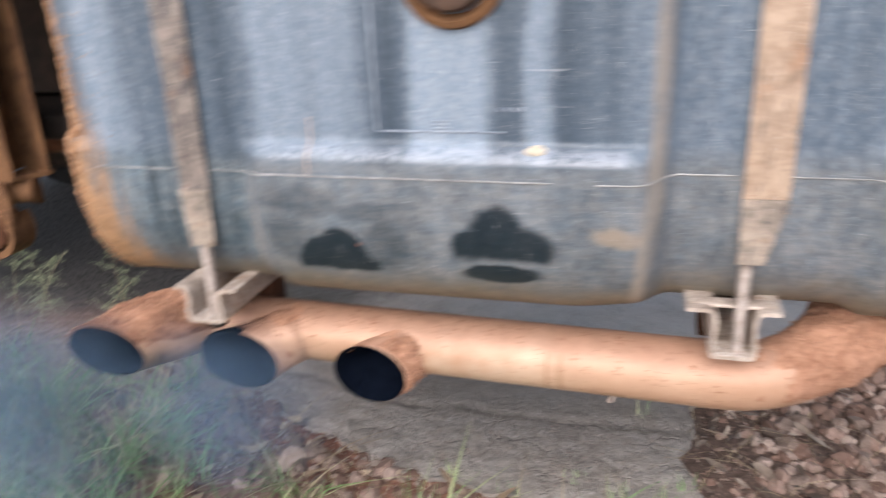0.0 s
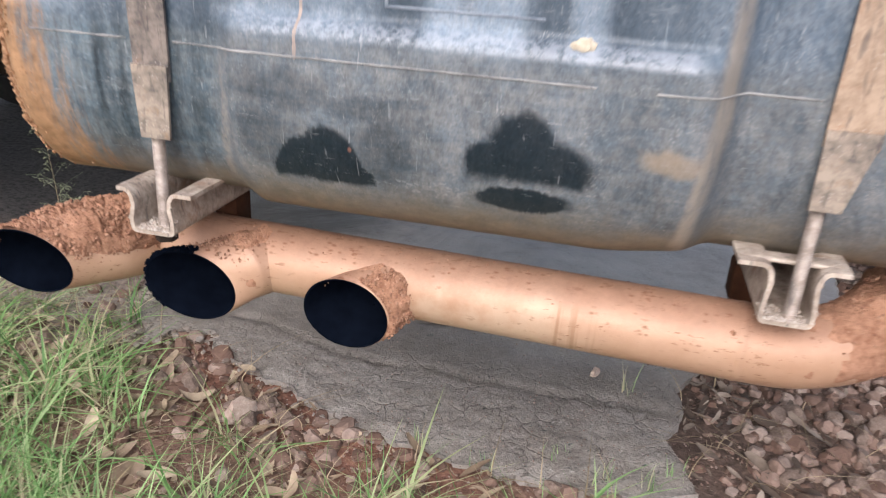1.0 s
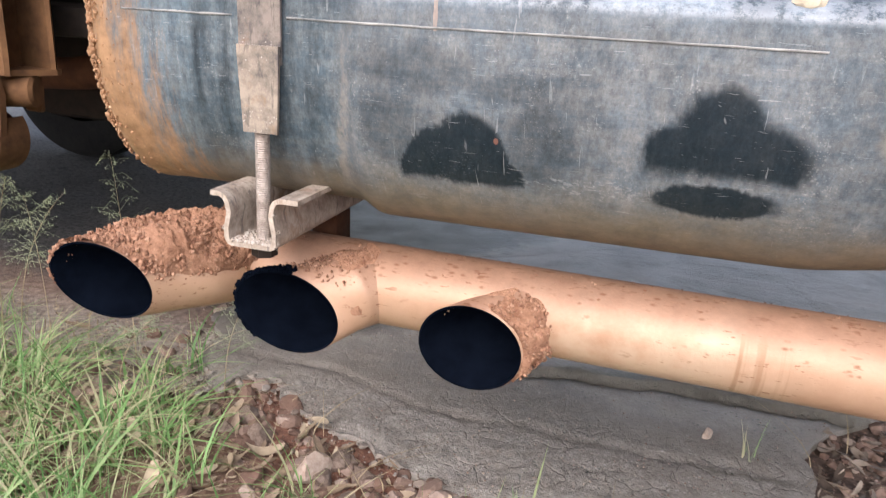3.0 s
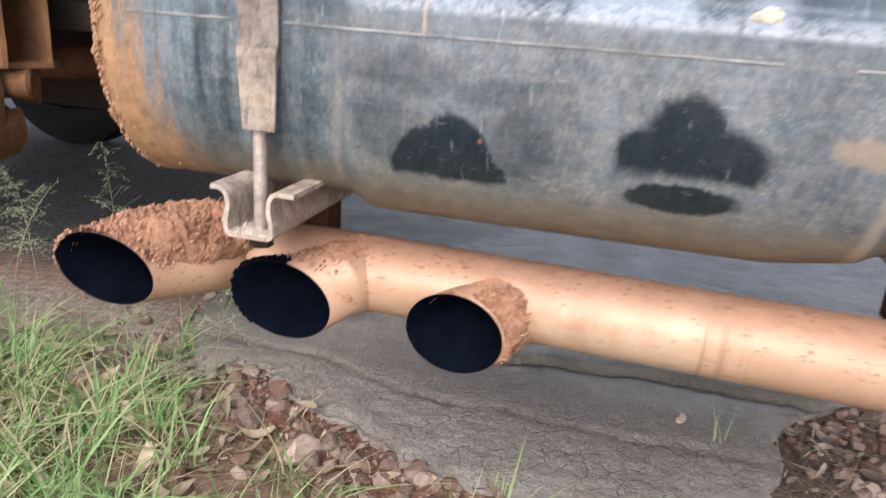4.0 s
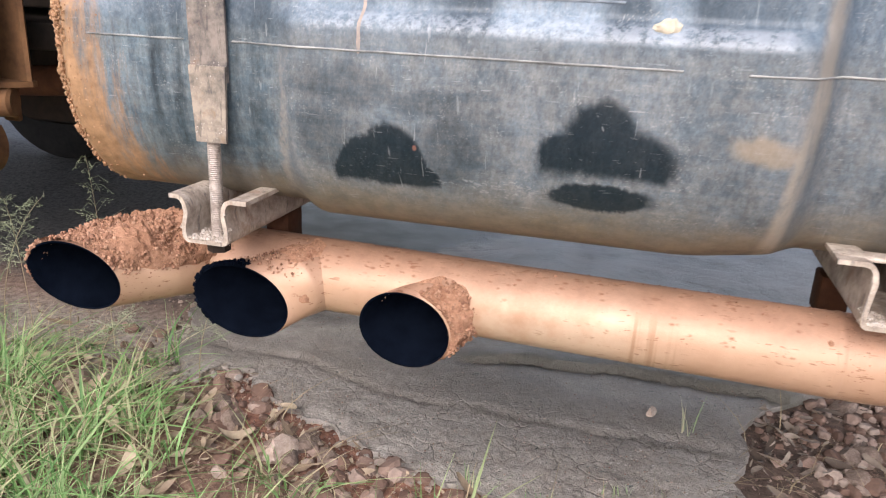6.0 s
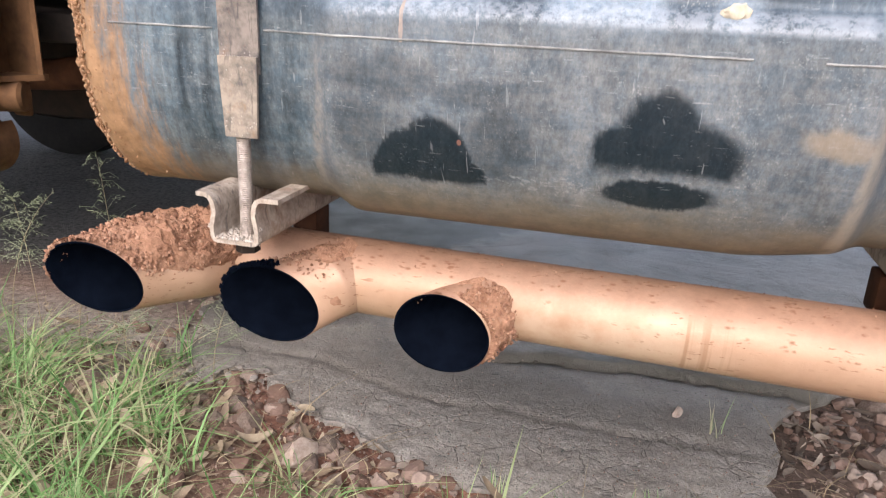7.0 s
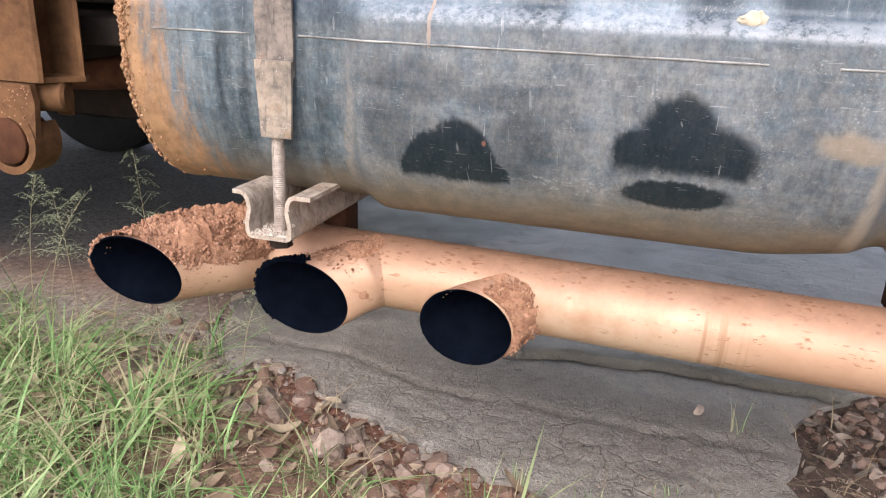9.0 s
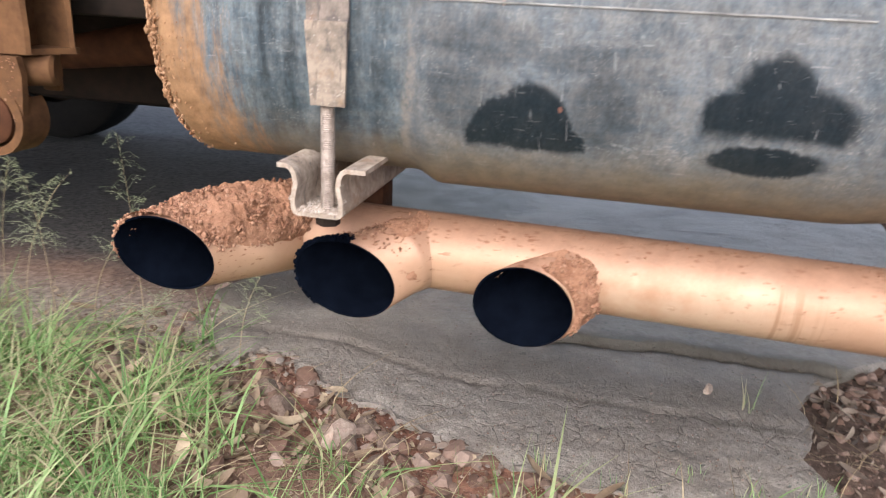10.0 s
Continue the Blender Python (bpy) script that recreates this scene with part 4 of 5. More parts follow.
    for k, way, material_spots, count in ((1, Vector((-0.55, 0, 0.83)), soot, 420), (0, Vector((-0.8, 0, 0.45)), spots, 260), (1, Vector((-0.9, 0, -0.2)), soot, 160)):
        mid = RIMS[k][0]
        got = 0
        while got < count:
            a = rnd.uniform(0, 2 * math.pi)
            s = 0.14 * rnd.random() ** 2 - 0.006
            d = (neck_point(k, 0, a) - mid).normalized().dot(way)
            if rnd.random() < smoothstep(0.70, 0.98, d):
                material_spots.append((neck_point(k, s, a, rnd.uniform(-0.001, 0.003)), rnd.uniform(0.0008, 0.0034)))
                got += 1
    grit("soot_crumb", e, soot, M_SOOT, "black soot caked on the rim", 15)
    grit("mud_crumb", e, spots, M_CLOD, "crumbs of dried mud on the exhaust", 5)
    return e


# ---- truck running gear behind ----
def make_truck():
    t = thing("truck_chassis", 0.0, 1.0, 0.6, "grimy orange-dusted truck frame, with added floor and panels that shade the ground", "truck chassis")
    bm = bmesh.new()
    box(bm, (-4.5, 0.72, 0.92), (4.5, 0.80, 1.22), 0.01)
    mesh_part("frame_rail", bm, M_DARK, t)
    # unseen floor overhead, added to darken the ground under the truck
    bm = bmesh.new()
    box(bm, (-4.5, 0.45, 1.42), (4.5, 3.16, 1.52), 0.01)
    mesh_part("shade_floor", bm, M_DARK, t)
    bm = bmesh.new()
    tube(bm, [(-1.75, 1.2, 0.66), (-1.37, 1.2, 0.68), (-1.0, 1.2, 0.735), (-0.4, 1.2, 0.75)], [0.05, 0.05, 0.066, 0.066], 24)
    mesh_part("axle_beam", bm, M_AXLE, t, "rust-brown axle beam in the shade")
    # made-up dark box: blocks light and gives the black behind the axle
    bm = bmesh.new()
    box(bm, (-1.9, 1.55, 0.46), (-0.55, 2.05, 0.83), 0.05)
    mesh_part("shade_block", bm, M_DARK, t)
    # invented plate that keeps sky light off the ground and fills in black
    bm = bmesh.new()
    box(bm, (-3.4, 0.50, 0.84), (-0.36, 2.30, 0.90), 0.01)
    mesh_part("shade_plate", bm, M_DARK, t)
    # added bar along the far side, holding back light from high up
    bm = bmesh.new()
    box(bm, (-4.5, 3.06, 1.02), (4.5, 3.13, 1.43), 0.01)
    mesh_part("far_shade_bar", bm, M_DARK, t)
    # added far-side wall: stops light from behind on the left
    bm = bmesh.new()
    box(bm, (-4.5, 3.165, 0.30), (-0.55, 3.22, 1.45), 0.02)
    mesh_part("far_shade_wall", bm, M_DARK, t)
    # out-of-view slab added above the left side to shade ground and hanger
    bm = bmesh.new()
    box(bm, (-4.5, -0.02, 1.42), (-0.42, 0.445, 1.52), 0.01)
    mesh_part("shade_overhang", bm, M_DARK, t)
    bm = bmesh.new()
    box(bm, (-0.62, 0.70, 0.90), (-0.45, 0.76, 1.30), 0.008)
    mesh_part("rail_gusset", bm, M_DARK, t)
    return t


def make_hanger():
    """Spring hanger: a folded post with a side cheek, and a shackle with its pin and eye below."""
    h = thing("spring_hanger", -0.76, 0.36, 0.60, "orange dust-caked leaf spring hanger with shackle and pin", "spring hanger")
    y = 0.34
    bm = bmesh.new()
    rings = []
    for z in np.linspace(1.35, 0.775, 14):
        j = 0.002 * noise.noise(Vector((z * 20, 0, 0)))
        rings.append([(-0.95, y, z), (-0.742 + j, y, z), (-0.735 + j, y + 0.006, z), (-0.742 + j, y + 0.014, z), (-0.95, y + 0.014, z)])
    rings_to_mesh(bm, rings, True, True)
    mesh_part("front_plate", bm, M_RUST, h)
    bm = bmesh.new()
    rings = []
    for z in np.linspace(1.35, 0.785, 10):
        rings.append([(-0.80, y + 0.014, z), (-0.785, y + 0.014, z), (-0.800, y + 0.098, z), (-0.712, y + 0.078, z), (-0.704, y + 0.082, z), (-0.709, y + 0.090, z), (-0.81, y + 0.112, z)])
    rings_to_mesh(bm, rings, True, True)
    mesh_part("cheek", bm, M_RUST, h)
    bm = bmesh.new()
    rings = [[(-0.78, y + 0.012, z), (-0.744, y + 0.012, z), (-0.702, y + 0.082, z), (-0.706, y + 0.098, z), (-0.79, y + 0.098, z)] for z in (0.785, 0.774)]
    rings_to_mesh(bm, rings, True, True)
    mesh_part("foot_lip", bm, M_RUST, h)
    bm = bmesh.new()
    tube(bm, [(-0.800, y + 0.035, 0.742), (-0.752, y + 0.045, 0.744), (-0.728, y + 0.052, 0.745), (-0.726, y + 0.053, 0.745)], [0.030, 0.030, 0.030, 0.024], 28)
    mesh_part("pin_boss", bm, M_RUST, h)
    bm = bmesh.new()
    box(bm, (-0.785, y + 0.076, 0.700), (-0.742, y + 0.088, 0.776), 0.006)
    mesh_part("rear_cheek", bm, M_RUST, h)
    bm = bmesh.new()
    prof = [(-0.95, 0.772), (-0.755, 0.772), (-0.748, 0.74), (-0.752, 0.70), (-0.757, 0.665), (-0.768, 0.655), (-0.80, 0.660), (-0.95, 0.66)]
    rings_to_mesh(bm, [[(x, yy, z) for x, z in prof] for yy in (y - 0.012, y + 0.002)], True, True)
    mesh_part("shackle_plate", bm, M_RUST, h)
    bm = bmesh.new()
    pts = [(-0.775 - 0.052 + 0.062 * math.cos(a), y + 0.02, 0.665 + 0.062 * math.sin(a) - 0.01) for a in np.linspace(-2.6, 0.6, 18)]
    rings = []
    for p in pts:
        d = Vector((p[0] + 0.825, 0, p[2] - 0.655)).normalized()
        q = Vector(p)
        rings.append([q + d * 0.008 + Vector((0, -0.035, 0)), q + d * 0.008 + Vector((0, 0.035, 0)), q - d * 0.008 + Vector((0, 0.035, 0)), q - d * 0.008 + Vector((0, -0.035, 0))])
    rings_to_mesh(bm, rings, True, True)
    mesh_part("spring_eye", bm, M_RUST, h)
    bm = bmesh.new()
    tube(bm, [(-0.827, y - 0.020, 0.655), (-0.827, y - 0.017, 0.655), (-0.827, y + 0.055, 0.655)], [0.044, 0.048, 0.048], 28)
    mesh_part("bushing", bm, M_AXLE, h, "dark brown bushing inside the spring eye")
    rnd = random.Random(3)
    spots = [((-0.80 + rnd.uniform(-0.08, 0.045), y - 0.012, 0.66 + rnd.uniform(-0.005, 0.11)), rnd.uniform(0.001, 0.003)) for i in range(110)]
    spots += [((-0.768 + rnd.gauss(0, 0.005), y - 0.012, 0.662 + rnd.gauss(0, 0.005)), rnd.uniform(0.002, 0.004)) for i in range(26)]
    grit("mud_crumb", h, spots, M_CLOD, "crumbs of tan mud on the shackle", 4)
    return h


def make_wheel(t, x, y):
    """A rear wheel under the truck."""
    z = 0.49
    bm = bmesh.new()
    tube(bm, [(x, y - 0.10, z), (x, y - 0.05, z), (x, y + 0.11, z)], [0.20, 0.30, 0.30], 36)
    w = mesh_part("wheel", bm, M_DARK, t, "dark wheel with a black tyre")
    prof = [(-0.13, 0.30), (-0.145, 0.38), (-0.14, 0.47), (-0.115, 0.51), (0.0, 0.52), (0.115, 0.51), (0.14, 0.47), (0.145, 0.38), (0.13, 0.30)]
    rings = [[(x + r * math.cos(a), y + o, z + r * math.sin(a)) for o, r in prof] for a in np.linspace(0, 2 * math.pi, 49)]
    bm = bmesh.new()
    rings_to_mesh(bm, rings, False)
    bmesh.ops.remove_doubles(bm, verts=bm.verts, dist=0.0001)
    mesh_part("tyre", bm, M_RUBBER, w)


# ---- small things on the tank ----
def make_tank_details(t):
    def bar(name, x0, x1, z0, z1, mat, label, th=0.0025):
        bm = bmesh.new()
        y = min(front_y((x0 + x1) / 2, z0), front_y((x0 + x1) / 2, z1))
        box(bm, (x0, y - th, z0), (x1, y + 0.004, z1), 0.0008, 1)
        return mesh_part(name, bm, mat, t, label)

    bar("embossed_line", 0.288, 0.2925, 0.982, 1.20, M_TANK_LINE, "raised moulded line", 0.0012)
    bar("embossed_line", 0.288, 0.478, 0.979, 0.982, M_TANK_LINE, "raised moulded line", 0.0012)
    for i, (x, z, w) in enumerate(((0.376, 0.995, 0.022), (0.378, 0.990, 0.017), (0.376, 0.985, 0.023))):
        bar("moulded_mark", x, x + w, z, z + 0.002, M_TANK_LINE, "illegible moulded mark", 0.0015)
    for i in range(4):
        bar("moulded_mark", 0.470 + 0.010 * i, 0.476 + 0.010 * i, 1.010, 1.016, M_TANK_LINE, "illegible moulded mark", 0.0012)
    bm = bmesh.new()
    rows = []
    for i, z in enumerate(np.linspace(0.912, 1.00, 14)):
        yy = front_y(0.1825, z)
        w = 0.0020 + 0.0012 * noise.noise(Vector((z * 60, 0, 0)))
        rows.append([(0.1825 - w, yy - 0.0006, z), (0.1825 + w, yy - 0.0006, z)])
    rings_to_mesh(bm, rows, False)
    mesh_part("paint_run", bm, M_ORANGE, t, "thin orange paint run")
    # filler with its cap
    bm = bmesh.new()
    yc = front_y(0.41, 1.2)
    rings = []
    for y, r in ((0.004, 0.078), (-0.010, 0.074), (-0.014, 0.066), (-0.006, 0.060), (0.0, 0.056)):
        rings.append([(0.41 + r * math.cos(a), yc + y, 1.197 + r * math.sin(a)) for a in np.linspace(0, 2 * math.pi, 41)[:-1]])
    rings_to_mesh(bm, rings, True)
    mesh_part("filler_ring", bm, M_RUST, t, "brown dusty filler ring")
    bm = bmesh.new()
    tube(bm, [(0.41, yc + 0.004, 1.197), (0.41, yc - 0.012, 1.197), (0.41, yc - 0.028, 1.197), (0.41, yc - 0.032, 1.197)], [0.054, 0.054, 0.050, 0.042], 32)
    mesh_part("filler_cap", bm, M_CAP, t, "dark brown filler cap")
    # mud on the tank's end
    rnd = random.Random(5)
    spots = []
    rings = {}
    while len(spots) < 6400:
        d = abs(rnd.gauss(0, 0.020)) + 0.0005
        k = round(d, 3)
        if k not in rings:
            rings[k] = [Vector(q) for q in tank_ring(TANK_L + max(k, 0.0005))]
        ring = rings[k]
        i = rnd.randrange(len(ring))
        f = rnd.random()
        q = ring[i].lerp(ring[(i + 1) % len(ring)], f)
        if q.y > 0.40 or rnd.random() < 0.25 * smoothstep(0.004, 0.03, d):
            continue
        r = rnd.uniform(0.0010, 0.0046) * (1.15 - 12 * min(d, 0.04))
        if rnd.random() < 0.06:
            r *= 1.9
        spots.append((q + Vector((-rnd.uniform(0.0, 0.006), -0.001, 0)), r))
    while len(spots) < 7100:
        x = TANK_L + abs(rnd.gauss(0, 0.045)) + 0.01
        z = rnd.uniform(0.70, 1.25)
        ring = tank_ring(x)
        q = min((Vector(p) for p in ring[:50]), key=lambda p: abs(p.z - z))
        spots.append((Vector((x, q.y, q.z + rnd.uniform(-0.004, 0.004))), rnd.uniform(0.0006, 0.0018)))
    grit("mud_crumb", t, spots, M_TANMUD, "knobbly tan mud stuck along the tank's end", 9)


# bluish and pale: the raised lines' highlight is put into their colour
M_TANK_LINE = plain("highlit_plastic", (0.08, 0.10, 0.13), (0.28, 0.31, 0.35), 0.4, 60)
M_ORANGE = plain("orange_paint", (0.17, 0.155, 0.145), (0.33, 0.25, 0.205), 0.6, 90)
M_CAP = plain("brown_cap", (0.035, 0.022, 0.016), (0.12, 0.065, 0.04), 0.6, 40)


# ---- ground cover ----
def in_slab(x, y, room=0.0):
    """Whether a place on the ground lies on the paving."""
    poly = SLAB_FRONT + [(-1.2, 3.4), (-1.15, 2.4)]
    hit = False
    for (x0, y0), (x1, y1) in zip(poly, poly[1:] + poly[:1]):
        if (y0 > y) != (y1 > y) and x < x0 + (y - y0) * (x1 - x0) / (y1 - y0):
            hit = not hit
    return hit


def joined(name, verts, faces, material, label, category, kind="stuff", smooth=True):
    me = bpy.data.meshes.new(name)
    me.from_pydata(verts, [], faces)
    me.materials.append(material)
    if smooth:
        me.polygons.foreach_set("use_smooth", [True] * len(me.polygons))
    return tagged(new(name, me), label, category, kind=kind)


def grass_amount(x, y):
    """How thick the grass stands."""
    g = 1 - smoothstep(-0.64, -0.42, x + 0.5 * (y - 0.5) + 0.12 * noise.noise(Vector((x * 4, y * 4, 0))))
    front = (1 - smoothstep(0.22, 0.40, y)) * (0.50 + 0.9 * max(0.0, noise.noise(Vector((x * 3.5, y * 3.5, 8)))))
    g = max(g, front * (1 - smoothstep(0.5, 0.9, x)))
    clump = smoothstep(-0.25, 0.30, noise.noise(Vector((x * 5.5, y * 5.5, 21))))
    return g * (0.12 + 0.88 * clump) * (1 - smoothstep(0.62, 0.86, y))


def fade(x, y):
    """Cover thins out away from the truck's side."""
    return math.exp(-max(0.0, abs(x + 0.5) - 1.3) * 1.6 - max(0.0, -0.45 - y) * 1.5)


def make_grass():
    rnd = random.Random(11)
    verts, faces = [], []

    def blade(x, y, z, h, lean, way, width, curl):
        n = 6
        b = len(verts)
        side = Vector((-math.sin(way), math.cos(way), 0))
        for i in range(n):
            t = i / (n - 1)
            out = lean * h * (t ** (1.2 + curl))
            up = h * (t - 0.45 * lean * curl * t * t)
            c = Vector((x + out * math.cos(way), y + out * math.sin(way), z + up))
            w = width * (1 - t) ** 0.7 * (0.6 + 0.4 * min(1, t * 4))
            verts.extend((tuple(c - side * w), tuple(c + side * w + Vector((0, 0, 0.3 * w)))))
        for i in range(n - 1):
            k = b + 2 * i
            faces.append((k, k + 1, k + 3, k + 2))

    tufts = []
    while len(tufts) < 800:
        x, y = rnd.uniform(-3.4, 1.6), rnd.uniform(-2.4, 1.0)
        if rnd.random() < grass_amount(x, y) * fade(x, y) and not in_slab(x, y):
            tufts.append((x, y))
    for x, y in tufts:
        size = rnd.uniform(0.55, 1.0) + 0.45 * rnd.random() ** 3
        sweep = rnd.uniform(0, 2 * math.pi)
        for i in range(rnd.randint(12, 30)):
            way = rnd.gauss(sweep, 1.3)
            px, py = x + rnd.gauss(0, 0.022), y + rnd.gauss(0, 0.022)
            blade(px, py, height(px, py) - 0.004, size * rnd.uniform(0.07, 0.225), rnd.uniform(0.4, 1.9), way, 0.0012 + 0.0042 * rnd.random() ** 2, rnd.uniform(0.2, 1.3))
    joined("grass", verts, faces, M_GRASS, "long green grass in loose tufts on the verge", "grass")
    verts, faces = [], []
    for i in range(14000):
        x, y = rnd.uniform(-3.4, 1.8), rnd.uniform(-2.4, 1.0)
        if rnd.random() < (0.25 + 0.75 * grass_amount(x, y)) * fade(x, y) and not in_slab(x, y):
            blade(x, y, height(x, y) - 0.002, rnd.uniform(0.05, 0.17), rnd.uniform(0.8, 2.2), rnd.uniform(0, 6.28), rnd.uniform(0.0009, 0.0022), rnd.uniform(0.5, 1.2))
    joined("dry_grass", verts, faces, M_STRAW, "dry straw-coloured grass lying between the green", "dry grass")
    # a few blades grow through the cracks
    verts, faces = [], []
    for x, y, h in ((0.70, 0.86, 0.10), (0.55, 0.55, 0.05), (0.66, 0.50, 0.06), (0.76, 0.50, 0.07), (0.40, 0.47, 0.05), (0.25, 0.49, 0.05), (0.81, 0.56, 0.06)):
        for i in range(9):
            blade(x + rnd.gauss(0, 0.012), y + rnd.gauss(0, 0.01), -0.01, h * rnd.uniform(0.5, 1.2), rnd.uniform(0.1, 0.5), rnd.uniform(0, 6.28), rnd.uniform(0.001, 0.002), 0.5)
    joined("grass_sprouts", verts, faces, M_GRASS, "green sprouts growing through cracks in the paving", "grass")


def make_weed(x, y, h, lean, seed):
    """A thin flowering grass stalk with a loose, drooping seed head."""
    rnd = random.Random(seed)
    z0 = height(x, y)
    w = thing("flowering_grass", x, y, z0, "tall thin grass stalk with a pale loose seed head", "grass stalk", "flowering grass stalks")
    bm = bmesh.new()
    pts = [Vector((x + lean[0] * t * t, y + lean[1] * t * t, z0 + h * (t - 0.12 * t * t * t))) for t in np.linspace(0, 1, 14)]
    tube(bm, pts, [0.0016 * (1 - 0.7 * t) for t in np.linspace(0, 1, 14)], 5)
    mesh_part("stalk", bm, M_STRAW, w)
    bm = bmesh.new()
    for i in range(44):
        t = rnd.uniform(0.50, 1.0)
        k = min(12, int(t * 13))
        p = pts[k].lerp(pts[k + 1], t * 13 - k)
        a, r = rnd.uniform(0, 6.28), rnd.uniform(0.03, 0.085) * (1.25 - t) * 1.6
        q = p + Vector((math.cos(a) * r, math.sin(a) * r, r * rnd.uniform(-0.5, 0.7)))
        tube(bm, [p, (p + q) / 2 + Vector((0, 0, 0.012)), q], 0.0005, 3)
        for j in range(3):
            lump(bm, p.lerp(q, 0.55 + 0.22 * j), (0.0011, 0.0011, 0.0036), i + j, 1, 0.1)
    mesh_part("seed_head", bm, M_SEED, w, "pale green seed head", False)
    return w


def ico():
    bm = bmesh.new()
    bmesh.ops.create_icosphere(bm, subdivisions=2, radius=1.0)
    v = [tuple(q.co) for q in bm.verts]
    f = [[q.index for q in g.verts] for g in bm.faces]
    bm.free()
    return v, f


def stone_shape(rnd):
    """Vertices of one broken, angular stone about 1 across."""
    cuts = [(Vector((rnd.gauss(0, 1), rnd.gauss(0, 1), rnd.gauss(0, 1))).normalized(), rnd.uniform(0.50, 0.86)) for _ in range(12)]
    sx, sy, sz = rnd.uniform(0.8, 1.15), rnd.uniform(0.7, 1.0), rnd.uniform(0.55, 0.9)
    off = Vector((rnd.uniform(0, 50), 0, 0))
    out = []
    for p in ICO[0]:
        p = Vector(p)
        for nrm, d in cuts:
            k = p.dot(nrm)
            if k > d:
                p = p - nrm * (k - d)
        p *= 1 + 0.10 * noise.noise(p * 2 + off) + 0.05 * noise.noise(p * 6 + off)
        out.append((p.x * sx * 0.8, p.y * sy * 0.8, p.z * sz * 0.8))
    return out


ICO = ico()


def stone_amount(x, y):
    if in_slab(x, y):
        return 0.0
    right = 0.5 * smoothstep(0.80, 0.95, x) + 0.4 * smoothstep(1.05, 1.25, x)
    rim = smoothstep(-0.62, -0.52, x) * smoothstep(0.30, 0.14, min(math.hypot(x - a, y - b) for a, b in SLAB_FRONT[2:16]))
    return max(right, 0.9 * rim * (1 - smoothstep(0.1, 0.5, x)), 0.35 * rim, 0.10)


def make_stones(ground):
    rnd = random.Random(21)
    shapes = []
    for i in range(14):
        me = bpy.data.meshes.new("stone")
        me.from_pydata(stone_shape(rnd), [], ICO[1])
        me.materials.append(M_STONE)
        shapes.append(me)
    spots = []
    while len(spots) < 4600:
        x, y = rnd.uniform(-1.0, 3.4), rnd.uniform(-1.2, 3.2)
        if rnd.random() < stone_amount(x, y) * math.exp(-max(0.0, x - 1.7) * 2 - max(0.0, 0.1 - y) * 2 - max(0.0, y - 1.8) * 1.5):
            big = rnd.random() ** 4
            spots.append((x, y, 0.008 + 0.018 * rnd.random() + ((0.009 * rnd.random() + 0.030 * big) * smoothstep(0.88, 1.05, x) if x > 0.75 else 0.030 * big)))
    spots.sort(key=lambda q: -q[2])
    for x, y, s in spots[:280]:
        ob = new("stone", rnd.choice(shapes))
        ob.parent = ground
        ob.matrix_basis = Matrix.LocRotScale((x, y, height(x, y) + 0.12 * s), Euler((rnd.uniform(-0.4, 0.4), rnd.uniform(-0.4, 0.4), rnd.uniform(0, 6.28))), (s, s, s))
    verts, faces = [], []
    for x, y, s in spots[280:]:
        m = Matrix.LocRotScale((x, y, height(x, y) + 0.10 * s), Euler((rnd.uniform(-0.5, 0.5), rnd.uniform(-0.5, 0.5), rnd.uniform(0, 6.28))), (s, s, s))
        b = len(verts)
        verts += [tuple(m @ v.co) for v in rnd.choice(shapes).vertices]
        faces += [[b + i for i in f] for f in ICO[1]]
    joined("rubble", verts, faces, M_RUBBLE, "small reddish and grey rubble in the soil", "rubble", smooth=False)
    # crumbs
    verts, faces = [], []
    tiny = [(1, 0, 0), (-1, 0, 0), (0, 1, 0), (0, -1, 0), (0, 0, 1), (0, 0, -1)]
    tf = [(0, 2, 4), (2, 1, 4), (1, 3, 4), (3, 0, 4), (2, 0, 5), (1, 2, 5), (3, 1, 5), (0, 3, 5)]
    for i in range(20000):
        x, y = rnd.uniform(-1.2, 2.0), rnd.uniform(-0.1, 1.7)
        on = in_slab(x, y)
        if rnd.random() > ((0.12 if y > 0.75 else 0.35) if on else 0.35 + 0.65 * stone_amount(x, y)):
            continue
        s = rnd.uniform(0.0014, 0.0055) * (0.6 if on else 1)
        m = Matrix.LocRotScale((x, y, (0.002 if on else height(x, y)) + 0.3 * s), Euler((rnd.uniform(0, 6), rnd.uniform(0, 6), 0)), (s, s * 0.8, s * 0.7))
        b = len(verts)
        verts += [tuple(m @ Vector(v)) for v in tiny]
        faces += [[b + k for k in f] for f in tf]
    joined("gravel", verts, faces, M_RUBBLE, "fine gravel and crumbs of soil", "gravel", smooth=False)
    chunk = pieces("broken_paving", (0.20, 0.15, 0.12), (0.30, 0.25, 0.215), (0.38, 0.34, 0.31))
    verts, faces = [], []
    for i in range(340):
        k = rnd.choice((1, 2, 2, 3, 3, 4, 4, 5, 6, 7, 8, 9, 10, 11, 12, 13))
        t = rnd.random()
        x = SLAB_FRONT[k][0] * (1 - t) + SLAB_FRONT[k + 1][0] * t + rnd.gauss(0.0, 0.035)
        y = SLAB_FRONT[k][1] * (1 - t) + SLAB_FRONT[k + 1][1] * t - abs(rnd.gauss(0.0, 0.030)) + 0.014
        s = 0.004 + 0.020 * rnd.random() ** 4
        m = Matrix.LocRotScale((x, y, -0.012), Euler((rnd.uniform(-0.3, 0.3), rnd.uniform(-0.3, 0.3), rnd.uniform(0, 6.28))), (s, s, s * 0.7))
        b = len(verts)
